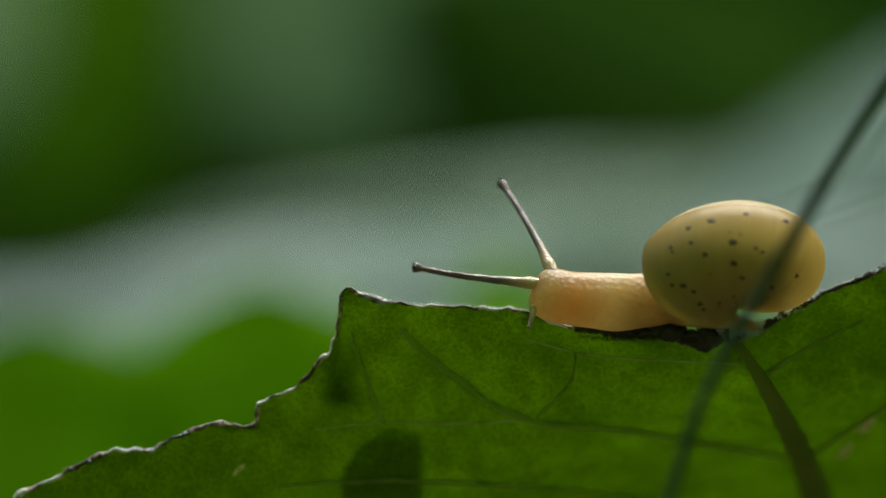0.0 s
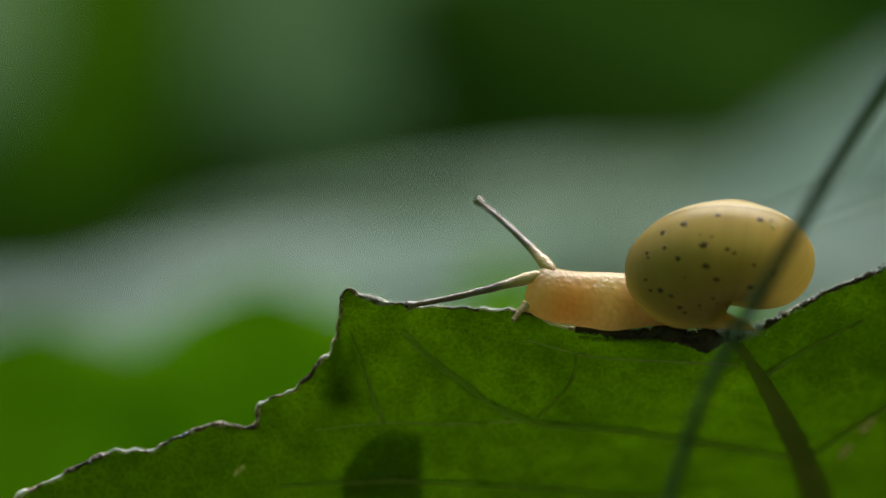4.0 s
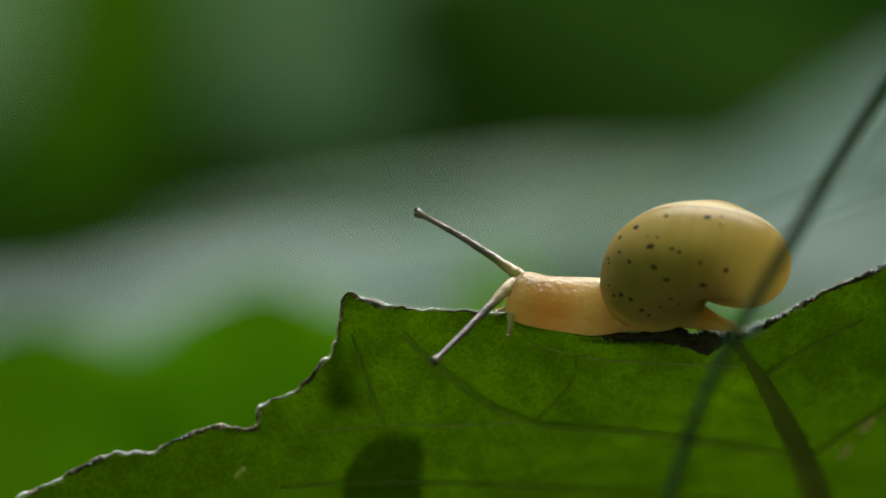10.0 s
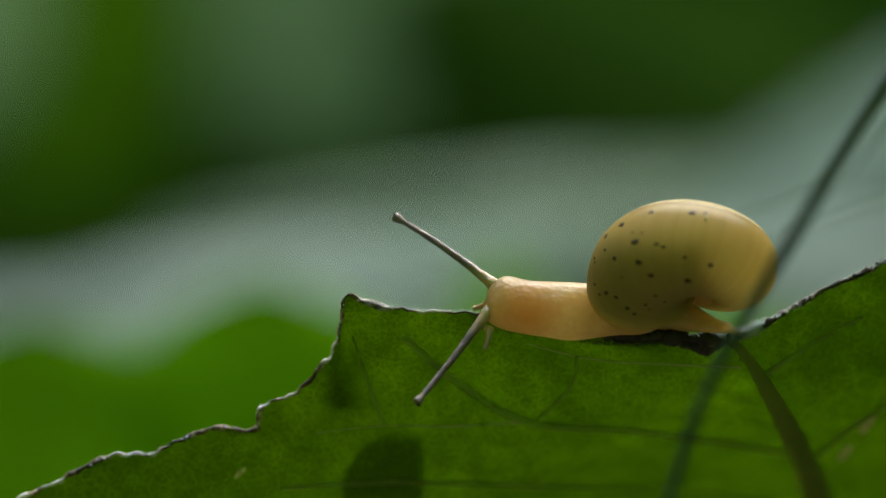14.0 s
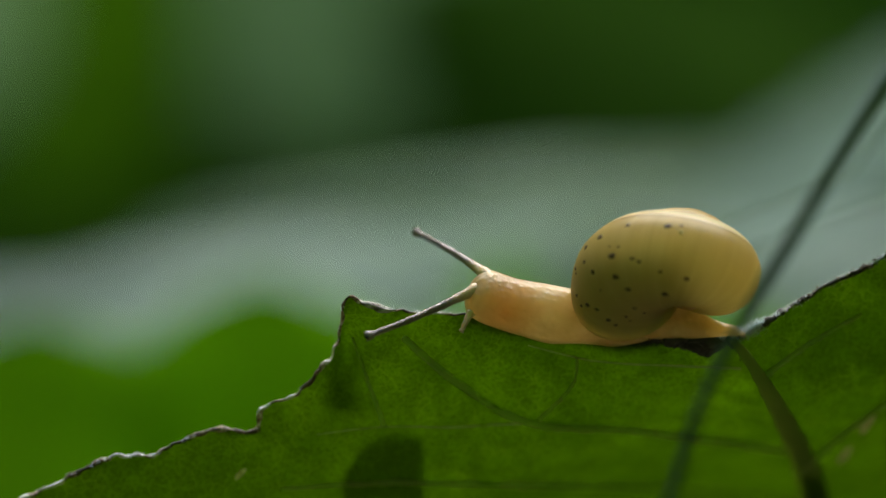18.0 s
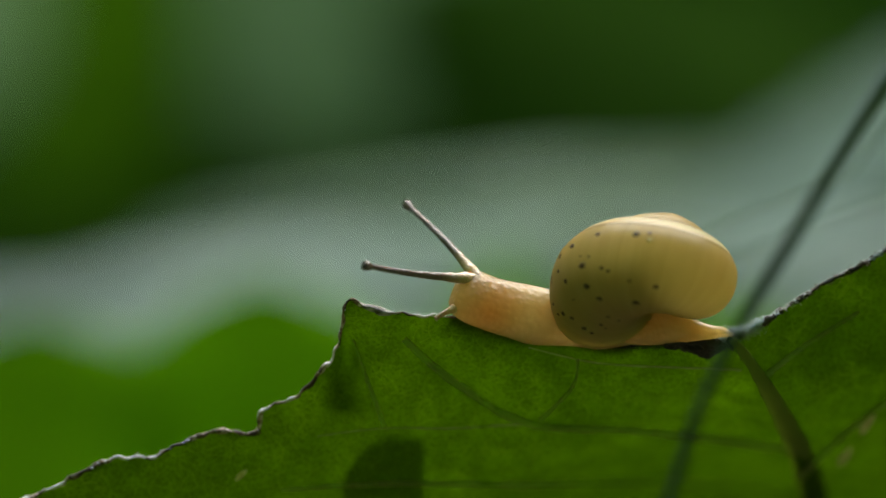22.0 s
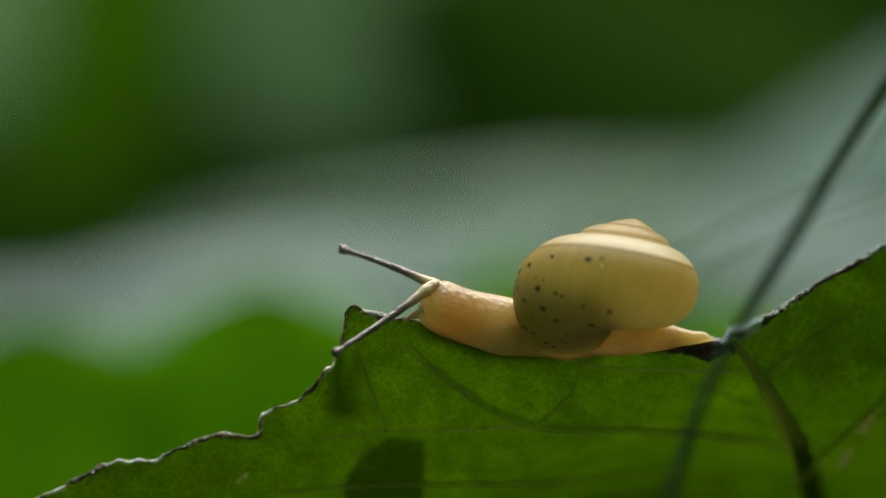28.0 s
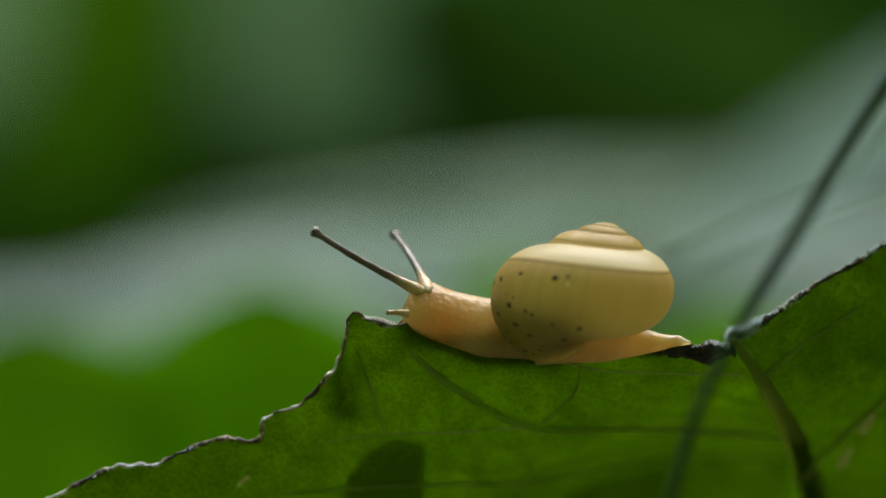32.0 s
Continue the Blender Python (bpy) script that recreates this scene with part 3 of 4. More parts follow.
tagged(part("dark_flecks", bm, ROT, right_blade, "dark brown flecks on the leaf"), kind="stuff")

# scrap added on the back of the blade to throw a soft shadow through
bm = bmesh.new()
bmesh.ops.create_uvsphere(bm, u_segments=20, v_segments=12, radius=0.001)
for v in bm.verts:
    k = 1 + 0.3 * noise.noise(v.co * 1500)
    q = v.co * 1000
    v.co = on_leaf(-3.1 + 2.3 * q.x * k + 0.5 * q.z, -13.2 + 3.4 * q.z * k, -0.34 - 0.08 * q.y) - Vector((0, 0, H))
part("shade_scrap", bm, SCRAP, left_blade, "leaf scrap added behind the blade to shade a patch of it")

# ---- grass blade before the leaf ----
grass = tagged(new("grass_blade"), "thin dark green grass blade, blurred before leaf and snail", "grass")
line = smooth_line([Vector((-0.010, -0.030, 0.0)), Vector((-0.007, -0.026, 0.16)), Vector((0.002, -0.021, 0.257)), flat(12.3, -13.4, -0.021), flat(14.8, -6.6, -0.021), flat(17.15, -2.4, -0.021),
                    flat(20.2, 2.75, -0.022), flat(24.1, 9.3, -0.024), flat(27.2, 13.2, -0.025), flat(34, 22, -0.027)], 0.002)
keel = [p + Vector((0.0, -0.0002, 0.0)) for p in line]
part("keel", tube(keel, [0.00012] * len(keel), 6), GRASS, grass, "raised keel of the grass blade")
part("blade", tube(line, [0.00027 + 0.00007 * min(1.0, max(0.0, (p.z - H + 0.008) / 0.008)) for p in line], 10, 0.6), GRASS, grass)


# ---- leaves behind, out of focus ----
def far_leaf(name, base, tip, width, material, label, face=(0.0, -1.0, 0.35), bow=0.12, seed=0, blunt=0.75):
    """A broad toothed leaf from base to tip on a stalk from the ground; width is a share of its length."""
    base, tip = Vector(base), Vector(tip)
    axis = tip - base
    length = axis.length
    axis.normalize()
    side = axis.cross(Vector(face)).normalized()
    up = side.cross(axis).normalized()
    thing = tagged(new(name), label, "leaf", "leaves behind")
    thing.location = (base.x, base.y, 0)
    o = thing.location
    nu, nv = 40, 8
    for half in (-1, 1):
        bm = bmesh.new()
        rows = []
        for i in range(nu + 1):
            u = i / nu
            w = width * length * 0.5 * (math.sin(math.pi * u ** blunt) ** 0.7) * (1 + 0.06 * math.sin(u * 60) + 0.1 * noise.noise(Vector((u * 3, seed, half))))
            row = []
            for j in range(nv + 1):
                v = j / nv
                p = base + axis * (u * length + 0.05 * length * v * math.sin(math.pi * u)) + side * half * w * v
                p += up * length * (bow * math.sin(math.pi * u) - 0.10 * v * v * w / (0.5 * width * length + 1e-9) + 0.02 * noise.noise(Vector((u * 5, v * 2 * half, seed + 0.5))))
                row.append(bm.verts.new(p - o))
            rows.append(row)
        for a, b in zip(rows, rows[1:]):
            for j in range(nv):
                bm.faces.new((a[j], b[j], b[j + 1], a[j + 1]) if half > 0 else (a[j + 1], b[j + 1], b[j], a[j]))
        bmesh.ops.remove_doubles(bm, verts=bm.verts, dist=1e-7)
        part("blade", bm, material, thing)
    ribs = [base + axis * (i / 20 * length) + up * length * bow * math.sin(math.pi * i / 20) - o for i in range(21)]
    part("midrib", tube(ribs, [0.0009 * (1.1 - i / 20) + 0.0001 for i in range(21)], 8), material, thing)
    foot = Vector((0, 0, 0))
    mid = (base - o) * 0.5 + Vector((0, 0.01, 0))
    line = smooth_line([foot, mid, base - o, base + axis * 0.004 - o], 0.01)
    part("petiole", tube(line, [0.0012] * len(line), 8), STEM, thing)
    return thing


# these four carry the bright sky-lit patches in their leaf colour
far_leaf("pale_leaf", flat(36, 5.0, 0.56), flat(-16.5, -0.6, 0.46), 0.22, PALE_FAR, "broad blurred leaf behind the snail, pale grey-green in place of sky light", (0, -0.6, 0.8), 0.02, 1, 0.9)
far_leaf("pale_leaf", flat(11, -2.8, 0.42), flat(51.5, 14.8, 0.55), 0.245, PALE_DIM, "blurred leaf rising behind, dim grey-green in place of sky light", (0, -0.95, 0.3), 0.02, 12, 1.0)
far_leaf("pale_leaf", flat(8, 0.0, 0.36), flat(-29, -3.9, 0.40), 0.29, PALE_BRIGHT, "blurred leaf behind the green one, whitish in place of sky light", (0, -0.45, 0.9), 0.02, 2, 1.0)
far_leaf("pale_leaf", flat(42, -2.5, 0.42), flat(9, 0.4, 0.34), 0.18, PALE_BRIGHT, "blurred leaf low behind the leaf edge, whitish in place of sky light", (0, -0.6, 0.8), 0.02, 11, 1.0)
far_leaf("green_leaf", flat(-9, -34, 0.13), flat(-9.9, -1.5, 0.15), 0.62, GREEN_FAR, "bright fresh green leaf, blurred", (0, -1, 0.3), 0.05, 3, 2.0)
far_leaf("green_leaf", flat(-24, -34, 0.13), flat(-21.5, -3.8, 0.15), 0.9, GREEN_FAR, "bright fresh green leaf at the edge, blurred", (0, -1, 0.3), 0.05, 4, 2.0)
far_leaf("green_leaf", flat(4, -34, 0.13), flat(3, -0.2, 0.17), 0.36, GREEN_FAR, "green leaf behind the snail, blurred", (0, -1, 0.3), 0.05, 5, 1.0)
far_leaf("green_leaf", flat(20, -36, 0.13), flat(15, -3.1, 0.17), 0.7, GREEN_FAR, "green leaf behind the leaf edge, blurred", (0, -1, 0.3), 0.05, 6, 1.2)
far_leaf("dark_leaf", flat(30, -10, 0.62), flat(-3, 16, 0.70), 0.55, DARK_FAR, "deep green leaf in the shade behind", (0, -1, 0.1), 0.05, 7)
far_leaf("olive_leaf", flat(-22, 2, 0.66), flat(-17, 22, 0.72), 0.5, OLIVE_FAR, "olive green leaf behind, blurred", (0, -1, 0.2), 0.05, 8)
far_leaf("grey_leaf", flat(-8, 6.0, 0.68), flat(-2.5, 24, 0.76), 0.85, GREY_FAR, "grey-green leaf far behind", (0, -0.9, 0.5), 0.05, 9)
far_leaf("grey_leaf", flat(-29, 6, 0.5), flat(-24, 20, 0.56), 0.4, GREY_FAR, "grey-green leaf far behind", (0, -0.9, 0.5), 0.05, 10)


def fine_stem(points, r, label):
    """A thin bent stem that rises from the ground and leans across behind the leaf."""
    thing = tagged(new("fine_stem"), label, "stem", "fine stems")
    line = smooth_line(points, 0.004)
    part("stem", tube(line, [r * (1 - 0.5 * i / len(line)) for i in range(len(line))], 8), STEM_PALE, thing)
    return thing


fine_stem([Vector((0.08, 0.05, 0)), Vector((0.075, 0.045, 0.2)), flat(36, 8.5, 0.030), flat(22, 4.2, 0.026), flat(12, -0.2, 0.024)], 0.00022, "thin grey-green stem, blurred behind the leaf")
fine_stem([Vector((0.09, 0.06, 0)), Vector((0.085, 0.055, 0.2)), flat(38, 5.5, 0.034), flat(24, 2.6, 0.03), flat(14, -1.2, 0.028)], 0.0002, "thin grey-green stem, blurred behind the leaf")

# ---- the snail ----
snail = tagged(new("snail"), "small cream snail with speckled translucent shell crawling along the leaf", "snail")


def body_mesh(length, profile, sides=28, segs=60):
    """A body along +x from its front end; profile gives top, bottom and half width in mm along it."""
    bm = bmesh.new()
    rings = []
    for i in range(segs + 1):
        u = i / segs
        e = u if u > 0 else 0.0
        top, low, half = profile(e)
        ring = []
        for k in range(sides):
            g = 2 * math.pi * k / sides
            c, sn = math.cos(g), math.sin(g)
            zc, hh = (top + low) / 2, (top - low) / 2
            w = half * (1 - 0.18 * max(sn, 0) + 0.10 * max(-sn, 0) ** 3)
            x = length * e
            wob = 1 + 0.02 * noise.noise(Vector((x * 0.9, c * 1.5, sn * 1.5)))
            z = zc + hh * (abs(sn) ** (0.9 if sn > 0 else 0.75)) * (1 if sn > 0 else -1) * wob
            ring.append(bm.verts.new(Vector((x, c * w * wob, z)) / 1000))
        rings.append(ring)
    for q, r in zip(rings, rings[1:]):
        for k in range(sides):
            bm.faces.new((q[k], q[(k + 1) % sides], r[(k + 1) % sides], r[k]))
    bm.faces.new(rings[0][::-1])
    bm.faces.new(rings[-1])
    bmesh.ops.recalc_face_normals(bm, faces=bm.faces)
    return bm


def front_profile(u):
    x = u * 10.5
    nose = math.sqrt(max(0.0, 1 - (1 - min(1, x / 1.1)) ** 2))
    top = (0.2 + 1.45 * nose) + 0.15 * math.exp(-((x - 1.3) / 0.8) ** 2) - 0.06 * ease(1, 4, x) - 0.5 * ease(6, 10.5, x)
    low = -0.2 - 1.03 * math.sqrt(max(0.0, 1 - (1 - min(1, x / 2.2)) ** 2)) - 0.39 * ease(1.2, 5.5, x) + 0.44 * ease(4, 8, x) + 0.5 * ease(8, 10.5, x)
    half = 0.15 + 1.15 * nose - 0.1 * ease(2, 8, x)
    back = math.sqrt(max(0.0, 1 - max(0.0, (x - 8.3) / 2.2) ** 2))
    return low + 0.25 + (top - low - 0.25) * back, low + 0.25 - 0.25 * back, 0.02 + half * back


def tail_profile(u):
    x = u * 8.5
    top, low, half = 0.1 + 0.4 * ease(0, 0.6, x) + 1.36 * ease(0.5, 4, x), -0.1 - 0.08 * ease(0.3, 3, x), 0.25 + 0.6 * ease(0, 4, x)
    low += 0.4 * ease(4, 8, x)
    back = math.sqrt(max(0.0, 1 - max(0.0, (x - 5.5) / 3.0) ** 2))
    return low + 0.2 + (top - low - 0.2) * back, low + 0.2 - 0.2 * back, 0.02 + half * back


front_body = part("front_body", body_mesh(10.5, front_profile), SKIN, snail, "peach translucent head and neck with granular skin")
bm = body_mesh(8.5, tail_profile)
bmesh.ops.scale(bm, vec=(-1, 1, 1), verts=bm.verts)
bmesh.ops.recalc_face_normals(bm, faces=bm.faces)
tail = part("tail", bm, SKIN, snail, "tapering peach foot and tail")


def stalk_mesh(length, r0, r1, bend=0.0, tipr=None, n=40):
    """A stalk along +z; its root below z = 0 narrows inside the head."""
    pts = [Vector((bend * math.sin(math.pi * i / n), 0, length * i / n)) / 1000 for i in range(-6, n + 1)]
    rad = []
    for i in range(-6, n + 1):
        u = max(0, i / n)
        r = r1 + (r0 - r1) * math.exp(-u * 5) + (0.35 * r1) * (1 - u) + 0.15 * r0 * math.exp(-u * 9)
        if tipr and u > 0.93:
            r += (tipr - r1) * math.sin((u - 0.93) / 0.07 * math.pi * 0.62)
        rad.append(r / 1000 * math.sqrt(max(0.03, 1 - (min(0, i) / 6) ** 2)))
    rad += [rad[-1] * 0.75, rad[-1] * 0.35]
    pts += [pts[-1] + Vector((0, 0, rad[-1] * 0.5)), pts[-1] + Vector((0, 0, rad[-1] * 0.8))]
    return tube(pts, rad, 14, 1.0, 0.18)


def eye_stalk(length, bend):
    ob = part("eye_stalk", stalk_mesh(length, 0.27, 0.15, bend, 0.27), STALK, snail, "grey-brown granular eye stalk")
    bm = bmesh.new()
    bmesh.ops.create_uvsphere(bm, u_segments=12, v_segments=8, radius=0.00013)
    bmesh.ops.translate(bm, verts=bm.verts, vec=Vector((0.04, -0.13, length + 0.02)) / 1000)
    part("eye", bm, EYE, ob, "black eye")
    return ob


eye_stalk_far = eye_stalk(6.85, 0.12)
eye_stalk_near = eye_stalk(6.82, -0.12)
feeler_near = part("feeler", stalk_mesh(1.15, 0.2, 0.12, 0.05, 0.15), STALK, snail, "short lower feeler")
feeler_far = part("feeler", stalk_mesh(1.05, 0.2, 0.12, -0.05, 0.15), STALK, snail, "short lower feeler")


# the shell: a right-handed spiral tube that grows W times a turn; its axis is local z, the apex up
def shell_mesh(K=4.949, W=1.8, turns=4.6, per=96, sides=56):
    R, A, AZ, HC = 0.54 * K, 0.61 * K, 0.61 * K, 0.96 * K
    bm = bmesh.new()
    uv = bm.loops.layers.uv.new("UVMap")
    n = int(turns * per)

    def place(i, g):
        th = 2 * math.pi * i / per
        f = W ** ((i - n) / per)
        keel = 1 + 0.016 * math.exp(-((g - 0.32) / 0.12) ** 2)
        c, s = math.cos(g), math.sin(g)
        rr = R * f + A * f * c * keel
        sag = 0.05 * K * max(0.0, (i - n + 0.22 * per) / (0.22 * per)) ** 2
        zz = -HC * f ** 1.12 + AZ * f * s - sag
        return rr, zz, th

    def buried(i, g):
        rr, zz, _ = place(i, g)
        for d in (-per, per):
            k = i + d
            if k < 0 or k > n:
                continue
            f = W ** ((k - n) / per)
            x, z = (rr - R * f) / (A * f), (zz + HC * f ** 1.12) / (AZ * f)
            if x * x + z * z < 0.992:
                return True
        return False

    rows, inside = [], []
    for i in range(n + 1):
        row, ins = [], []
        for k in range(sides):
            g = 2 * math.pi * k / sides - math.pi
            rr, zz, th = place(i, g)
            row.append(bm.verts.new(Vector((rr * math.cos(th), -rr * math.sin(th), zz)) / 1000))
            ins.append(buried(i, g))
        rows.append(row)
        inside.append(ins)
    for i in range(n):
        for k in range(sides):
            k2 = (k + 1) % sides
            if inside[i][k] and inside[i][k2] and inside[i + 1][k] and inside[i + 1][k2]:
                continue
            f = bm.faces.new((rows[i][k], rows[i + 1][k], rows[i + 1][k2], rows[i][k2]))
            for lp, (a, b) in zip(f.loops, ((i, k), (i + 1, k), (i + 1, k + 1), (i, k + 1))):
                lp[uv].uv = (a / per, b / sides)
    bm.faces.new(rows[0])
    # the lip turns inward and closes the mouth a little way in
    c = sum((v.co for v in rows[-1]), Vector()) / sides
    last = rows[-1]
    for scale, back in ((0.95, 0), (0.9, per // 48), (0.5, per // 32), (0.1, per // 24)):
        ringv = []
        for k in range(sides):
            p = c + (rows[-1 - back][k].co - c) * scale
            ringv.append(bm.verts.new(p))
        for k in range(sides):
            bm.faces.new((last[k], ringv[k], ringv[(k + 1) % sides], last[(k + 1) % sides]))
        last = ringv
    bm.faces.new(last)
    loose = [v for v in bm.verts if not v.link_faces]
    bmesh.ops.delete(bm, geom=loose, context="VERTS")
    bmesh.ops.recalc_face_normals(bm, faces=bm.faces)
    return bm


APEX, SPIN = Vector((0.231, 0.453, 0.861)), 166.6
bm = shell_mesh()
end_turn = 360 * 4.6
z_axis = APEX.normalized()
x_axis = Vector((1, 0, 0)) - z_axis * z_axis.x
x_axis.normalize()
y_axis = z_axis.cross(x_axis)
sit = Matrix((x_axis, y_axis, z_axis)).transposed() @ Matrix.Rotation(radians(SPIN + end_turn), 3, "Z")
bm.transform(sit.to_4x4())
bmesh.ops.translate(bm, verts=bm.verts, vec=(0.00157, 0.00166, 0.0032))
bmesh.ops.scale(bm, vec=(1.018, 1.018, 1.018), verts=bm.verts)
shell = part("shell", bm, SHELL, snail, "cream-yellow translucent coiled shell")

# the soft body coiled up inside, which shades the middle of the shell
bm = shell_mesh(per=50, sides=32)
bm.transform(sit.to_4x4())
bmesh.ops.translate(bm, verts=bm.verts, vec=(0.00157, 0.00166, 0.0032))
core = Vector((-2.2, -0.5, -0.8))
for v in bm.verts:
    q = core + (v.co * 1000 - core) * (0.86 + 0.03 * noise.noise(v.co * 700))
    slim = 1 - 0.75 * ease(0.9, 3.5, q.x)
    v.co = Vector((q.x, core.y + (q.y - core.y) * slim, core.z + (q.z - core.z) * slim * (1 - 0.25 * ease(1.0, 3.5, q.z)))) / 1000
part("visceral_mass", bm, VISCERA, shell, "dark soft body showing through the shell")

from mathutils.bvhtree import BVHTree
hull = BVHTree.FromPolygons([v.co for v in shell.data.vertices], [p.vertices[:] for p in shell.data.polygons])
SPOTS = ((-1.99, 2.83, 0.14), (-3.5, 2.19, 0.19), (0.15, 2.81, 0.17), (0.86, 2.8, 0.1), (-2.83, 1.25, 0.21), (-1.74, 1.12, 0.12), (-1.42, 0.97, 0.11), (-4.37, 0.84, 0.13), (-3.9, 0.36, 0.15), (-2.67, 0.13, 0.19),
         (-0.29, 0.41, 0.1), (1.1, 0.02, 0.14), (-3.5, -0.62, 0.07), (-2.02, -0.53, 0.16), (-0.07, -0.83, 0.19), (-4.26, -1.46, 0.16), (-3.76, -1.7, 0.14), (-1.73, -1.62, 0.1), (-3.15, -2.28, 0.15), (-2.2, -2.09, 0.1),
         (-2.76, -2.56, 0.1), (-1.98, -2.32, 0.06), (-2.95, 1.73, 0.06), (-2.48, 1.71, 0.07), (-4.29, 1.6, 0.17), (-4.88, 0.42, 0.12), (-4.86, 0.2, 0.1), (-4.6, -1.54, 0.12), (-1.21, -1.9, 0.09), (-4.85, -1.0, 0.12))
for x, z, r in SPOTS:
    hit, normal, _, _ = hull.ray_cast(Vector((x, -20, z)) / 1000, Vector((0, 1, 0)))
    if hit is None:
        continue
    bm = bmesh.new()
    bmesh.ops.create_uvsphere(bm, u_segments=12, v_segments=6, radius=r / 1000)
    turn = normal.to_track_quat("Z", "Y").to_matrix()
    for v in bm.verts:
        k = 1 + 0.45 * noise.noise(Vector((v.co.x, v.co.y, 0)) * 6000 + Vector((x * 3, z * 3, 0)))
        v.co = hit + turn @ Vector((v.co.x * k * 1.15, v.co.y * k * 0.85, v.co.z * 0.12))
    part("spot", bm, SPOT, shell, "dark brown mantle spot")


bm = bmesh.new()
bmesh.ops.create_icosphere(bm, subdivisions=2, radius=0.00011)
hit, normal, _, _ = hull.ray_cast(Vector((0.84, -20, 2.45)) / 1000, Vector((0, 1, 0)))
for v in bm.verts:
    v.co = hit + normal * 0.00005 + v.co * (1 + 0.6 * noise.noise(v.co * 9000))
part("crumb", bm, SPECK, shell, "yellowish crumb stuck to the shell")


# ---- what moves ----
RIGHT_TURN = ((0, 0.0), (8, -0.1), (12, -1.5), (14.5, -2.9), (16.5, -4.1), (20, -6.0), (24, -8.3), (25.5, -8.8), (28, -9.5), (32, -10.2))


def motions():
    walk(snail, [
        (0, mm(15.46, -0.8, 295.56)),
        (1, mm(15.25, -0.8, 295.56)),
        (2, mm(15.06, -0.8, 295.57)),
        (3, mm(14.98, -0.8, 295.57)),
        (6, mm(14.54, -0.8, 295.6)),
        (7, mm(14.28, -0.8, 295.55)),
        (8, mm(14.03, -0.8, 295.58)),
        (9, mm(13.85, -0.8, 295.53)),
        (10, mm(13.68, -0.8, 295.5)),
        (11, mm(13.49, -0.8, 295.49)),
        (12, mm(13.29, -0.8, 295.49)),
        (13, mm(13.16, -0.8, 295.48)),
        (14, mm(12.96, -0.8, 295.41)),
        (14.5, mm(12.95, -0.8, 295.44)),
        (16.5, mm(12.53, -0.8, 295.26)),
        (17, mm(12.35, -0.8, 295.14)),
        (18, mm(12.05, -0.8, 295.06)),
        (19, mm(11.77, -0.8, 295.02)),
        (20, mm(11.48, -0.8, 294.96)),
        (21, mm(11.15, -0.8, 294.85)),
        (22, mm(10.83, -0.8, 294.77)),
        (23, mm(10.49, -0.8, 294.69)),
        (24, mm(10.11, -0.8, 294.55)),
        (25, mm(9.8, -0.8, 294.53)),
        (25.5, mm(9.61, -0.8, 294.47)),
        (27.5, mm(8.96, -0.8, 294.33)),
        (28, mm(8.8, -0.8, 294.31)),
        (29, mm(8.45, -0.8, 294.22)),
        (30, mm(8.03, -0.8, 294.15)),
        (31, mm(7.76, -0.8, 294.14)),
        (32, mm(7.53, -0.8, 294.09)),
    ])
    walk(shell, [
        (0, mm(0, -0.6, 3.61, 6.16, 7.22, 33.24)),
        (1, mm(0, -0.6, 3.61, 6.1, 6.76, 31.87)),
        (2, mm(0, -0.6, 3.61, 6.01, 5.97, 29.51)),
        (3, mm(0, -0.6, 3.61, 5.95, 4.94, 26.48)),
        (6, mm(0, -0.6, 3.61, 6.37, 0.38, 13.08)),
        (7, mm(0, -0.6, 3.61, 7.25, -0.11, 9.44)),
        (8, mm(0, -0.6, 3.61, 6.85, -0.1, 6.64)),
        (9, mm(0, -0.6, 3.61, 5.09, -0.07, 3.94)),
        (10, mm(0, -0.6, 3.61, 2.96, 0.08, 2.13)),
        (11, mm(0, -0.6, 3.61, 2.31, 0.08, 0.63)),
        (12, mm(0, -0.6, 3.61, 0.93, -0.04, 0.1)),
        (13, mm(0, -0.6, 3.61, 0, 0, 0)),
        (14, mm(0, -0.64, 3.61, -1.5, 0.53, 0.8)),
        (14.5, mm(0, -0.66, 3.61, -2.48, 0.97, 0.74)),
        (16.5, mm(0, -0.75, 3.61, -0.95, 0.45, -0.48)),
        (17, mm(0, -0.77, 3.61, 0.88, -0.22, -1.44)),
        (18, mm(0, -0.81, 3.61, 3.46, -1.09, -3.8)),
        (19, mm(0, -0.85, 3.61, 5.03, -1.67, -5.8)),
        (20, mm(0, -0.89, 3.61, 6.03, -2.06, -7.25)),
        (21, mm(0, -0.94, 3.61, 5.29, -2.3, -8.06)),
        (22, mm(0, -0.98, 3.61, 5.54, -2.66, -9.04)),
        (23, mm(0, -1.02, 3.61, 6.35, -3.02, -9.61)),
        (24, mm(0, -1.06, 3.61, 7.79, -3.51, -10.12)),
        (25, mm(0, -1.11, 3.61, 8.81, -3.63, -11.25)),
        (25.5, mm(0, -1.13, 3.61, 9.93, -3.73, -11.52)),
        (27.5, mm(0, -1.21, 3.61, 15.09, -2.32, -14.16)),
        (28, mm(0, -1.23, 3.61, 16.48, -2.72, -15.09)),
        (29, mm(0, -1.27, 3.61, 19.57, -2.46, -16.47)),
        (30, mm(0, -1.32, 3.61, 23.25, -2.52, -17.04)),
        (31, mm(0, -1.36, 3.61, 25.03, -2.59, -18.3)),
        (32, mm(0, -1.4, 3.61, 25.81, -3.23, -20.99)),
    ])
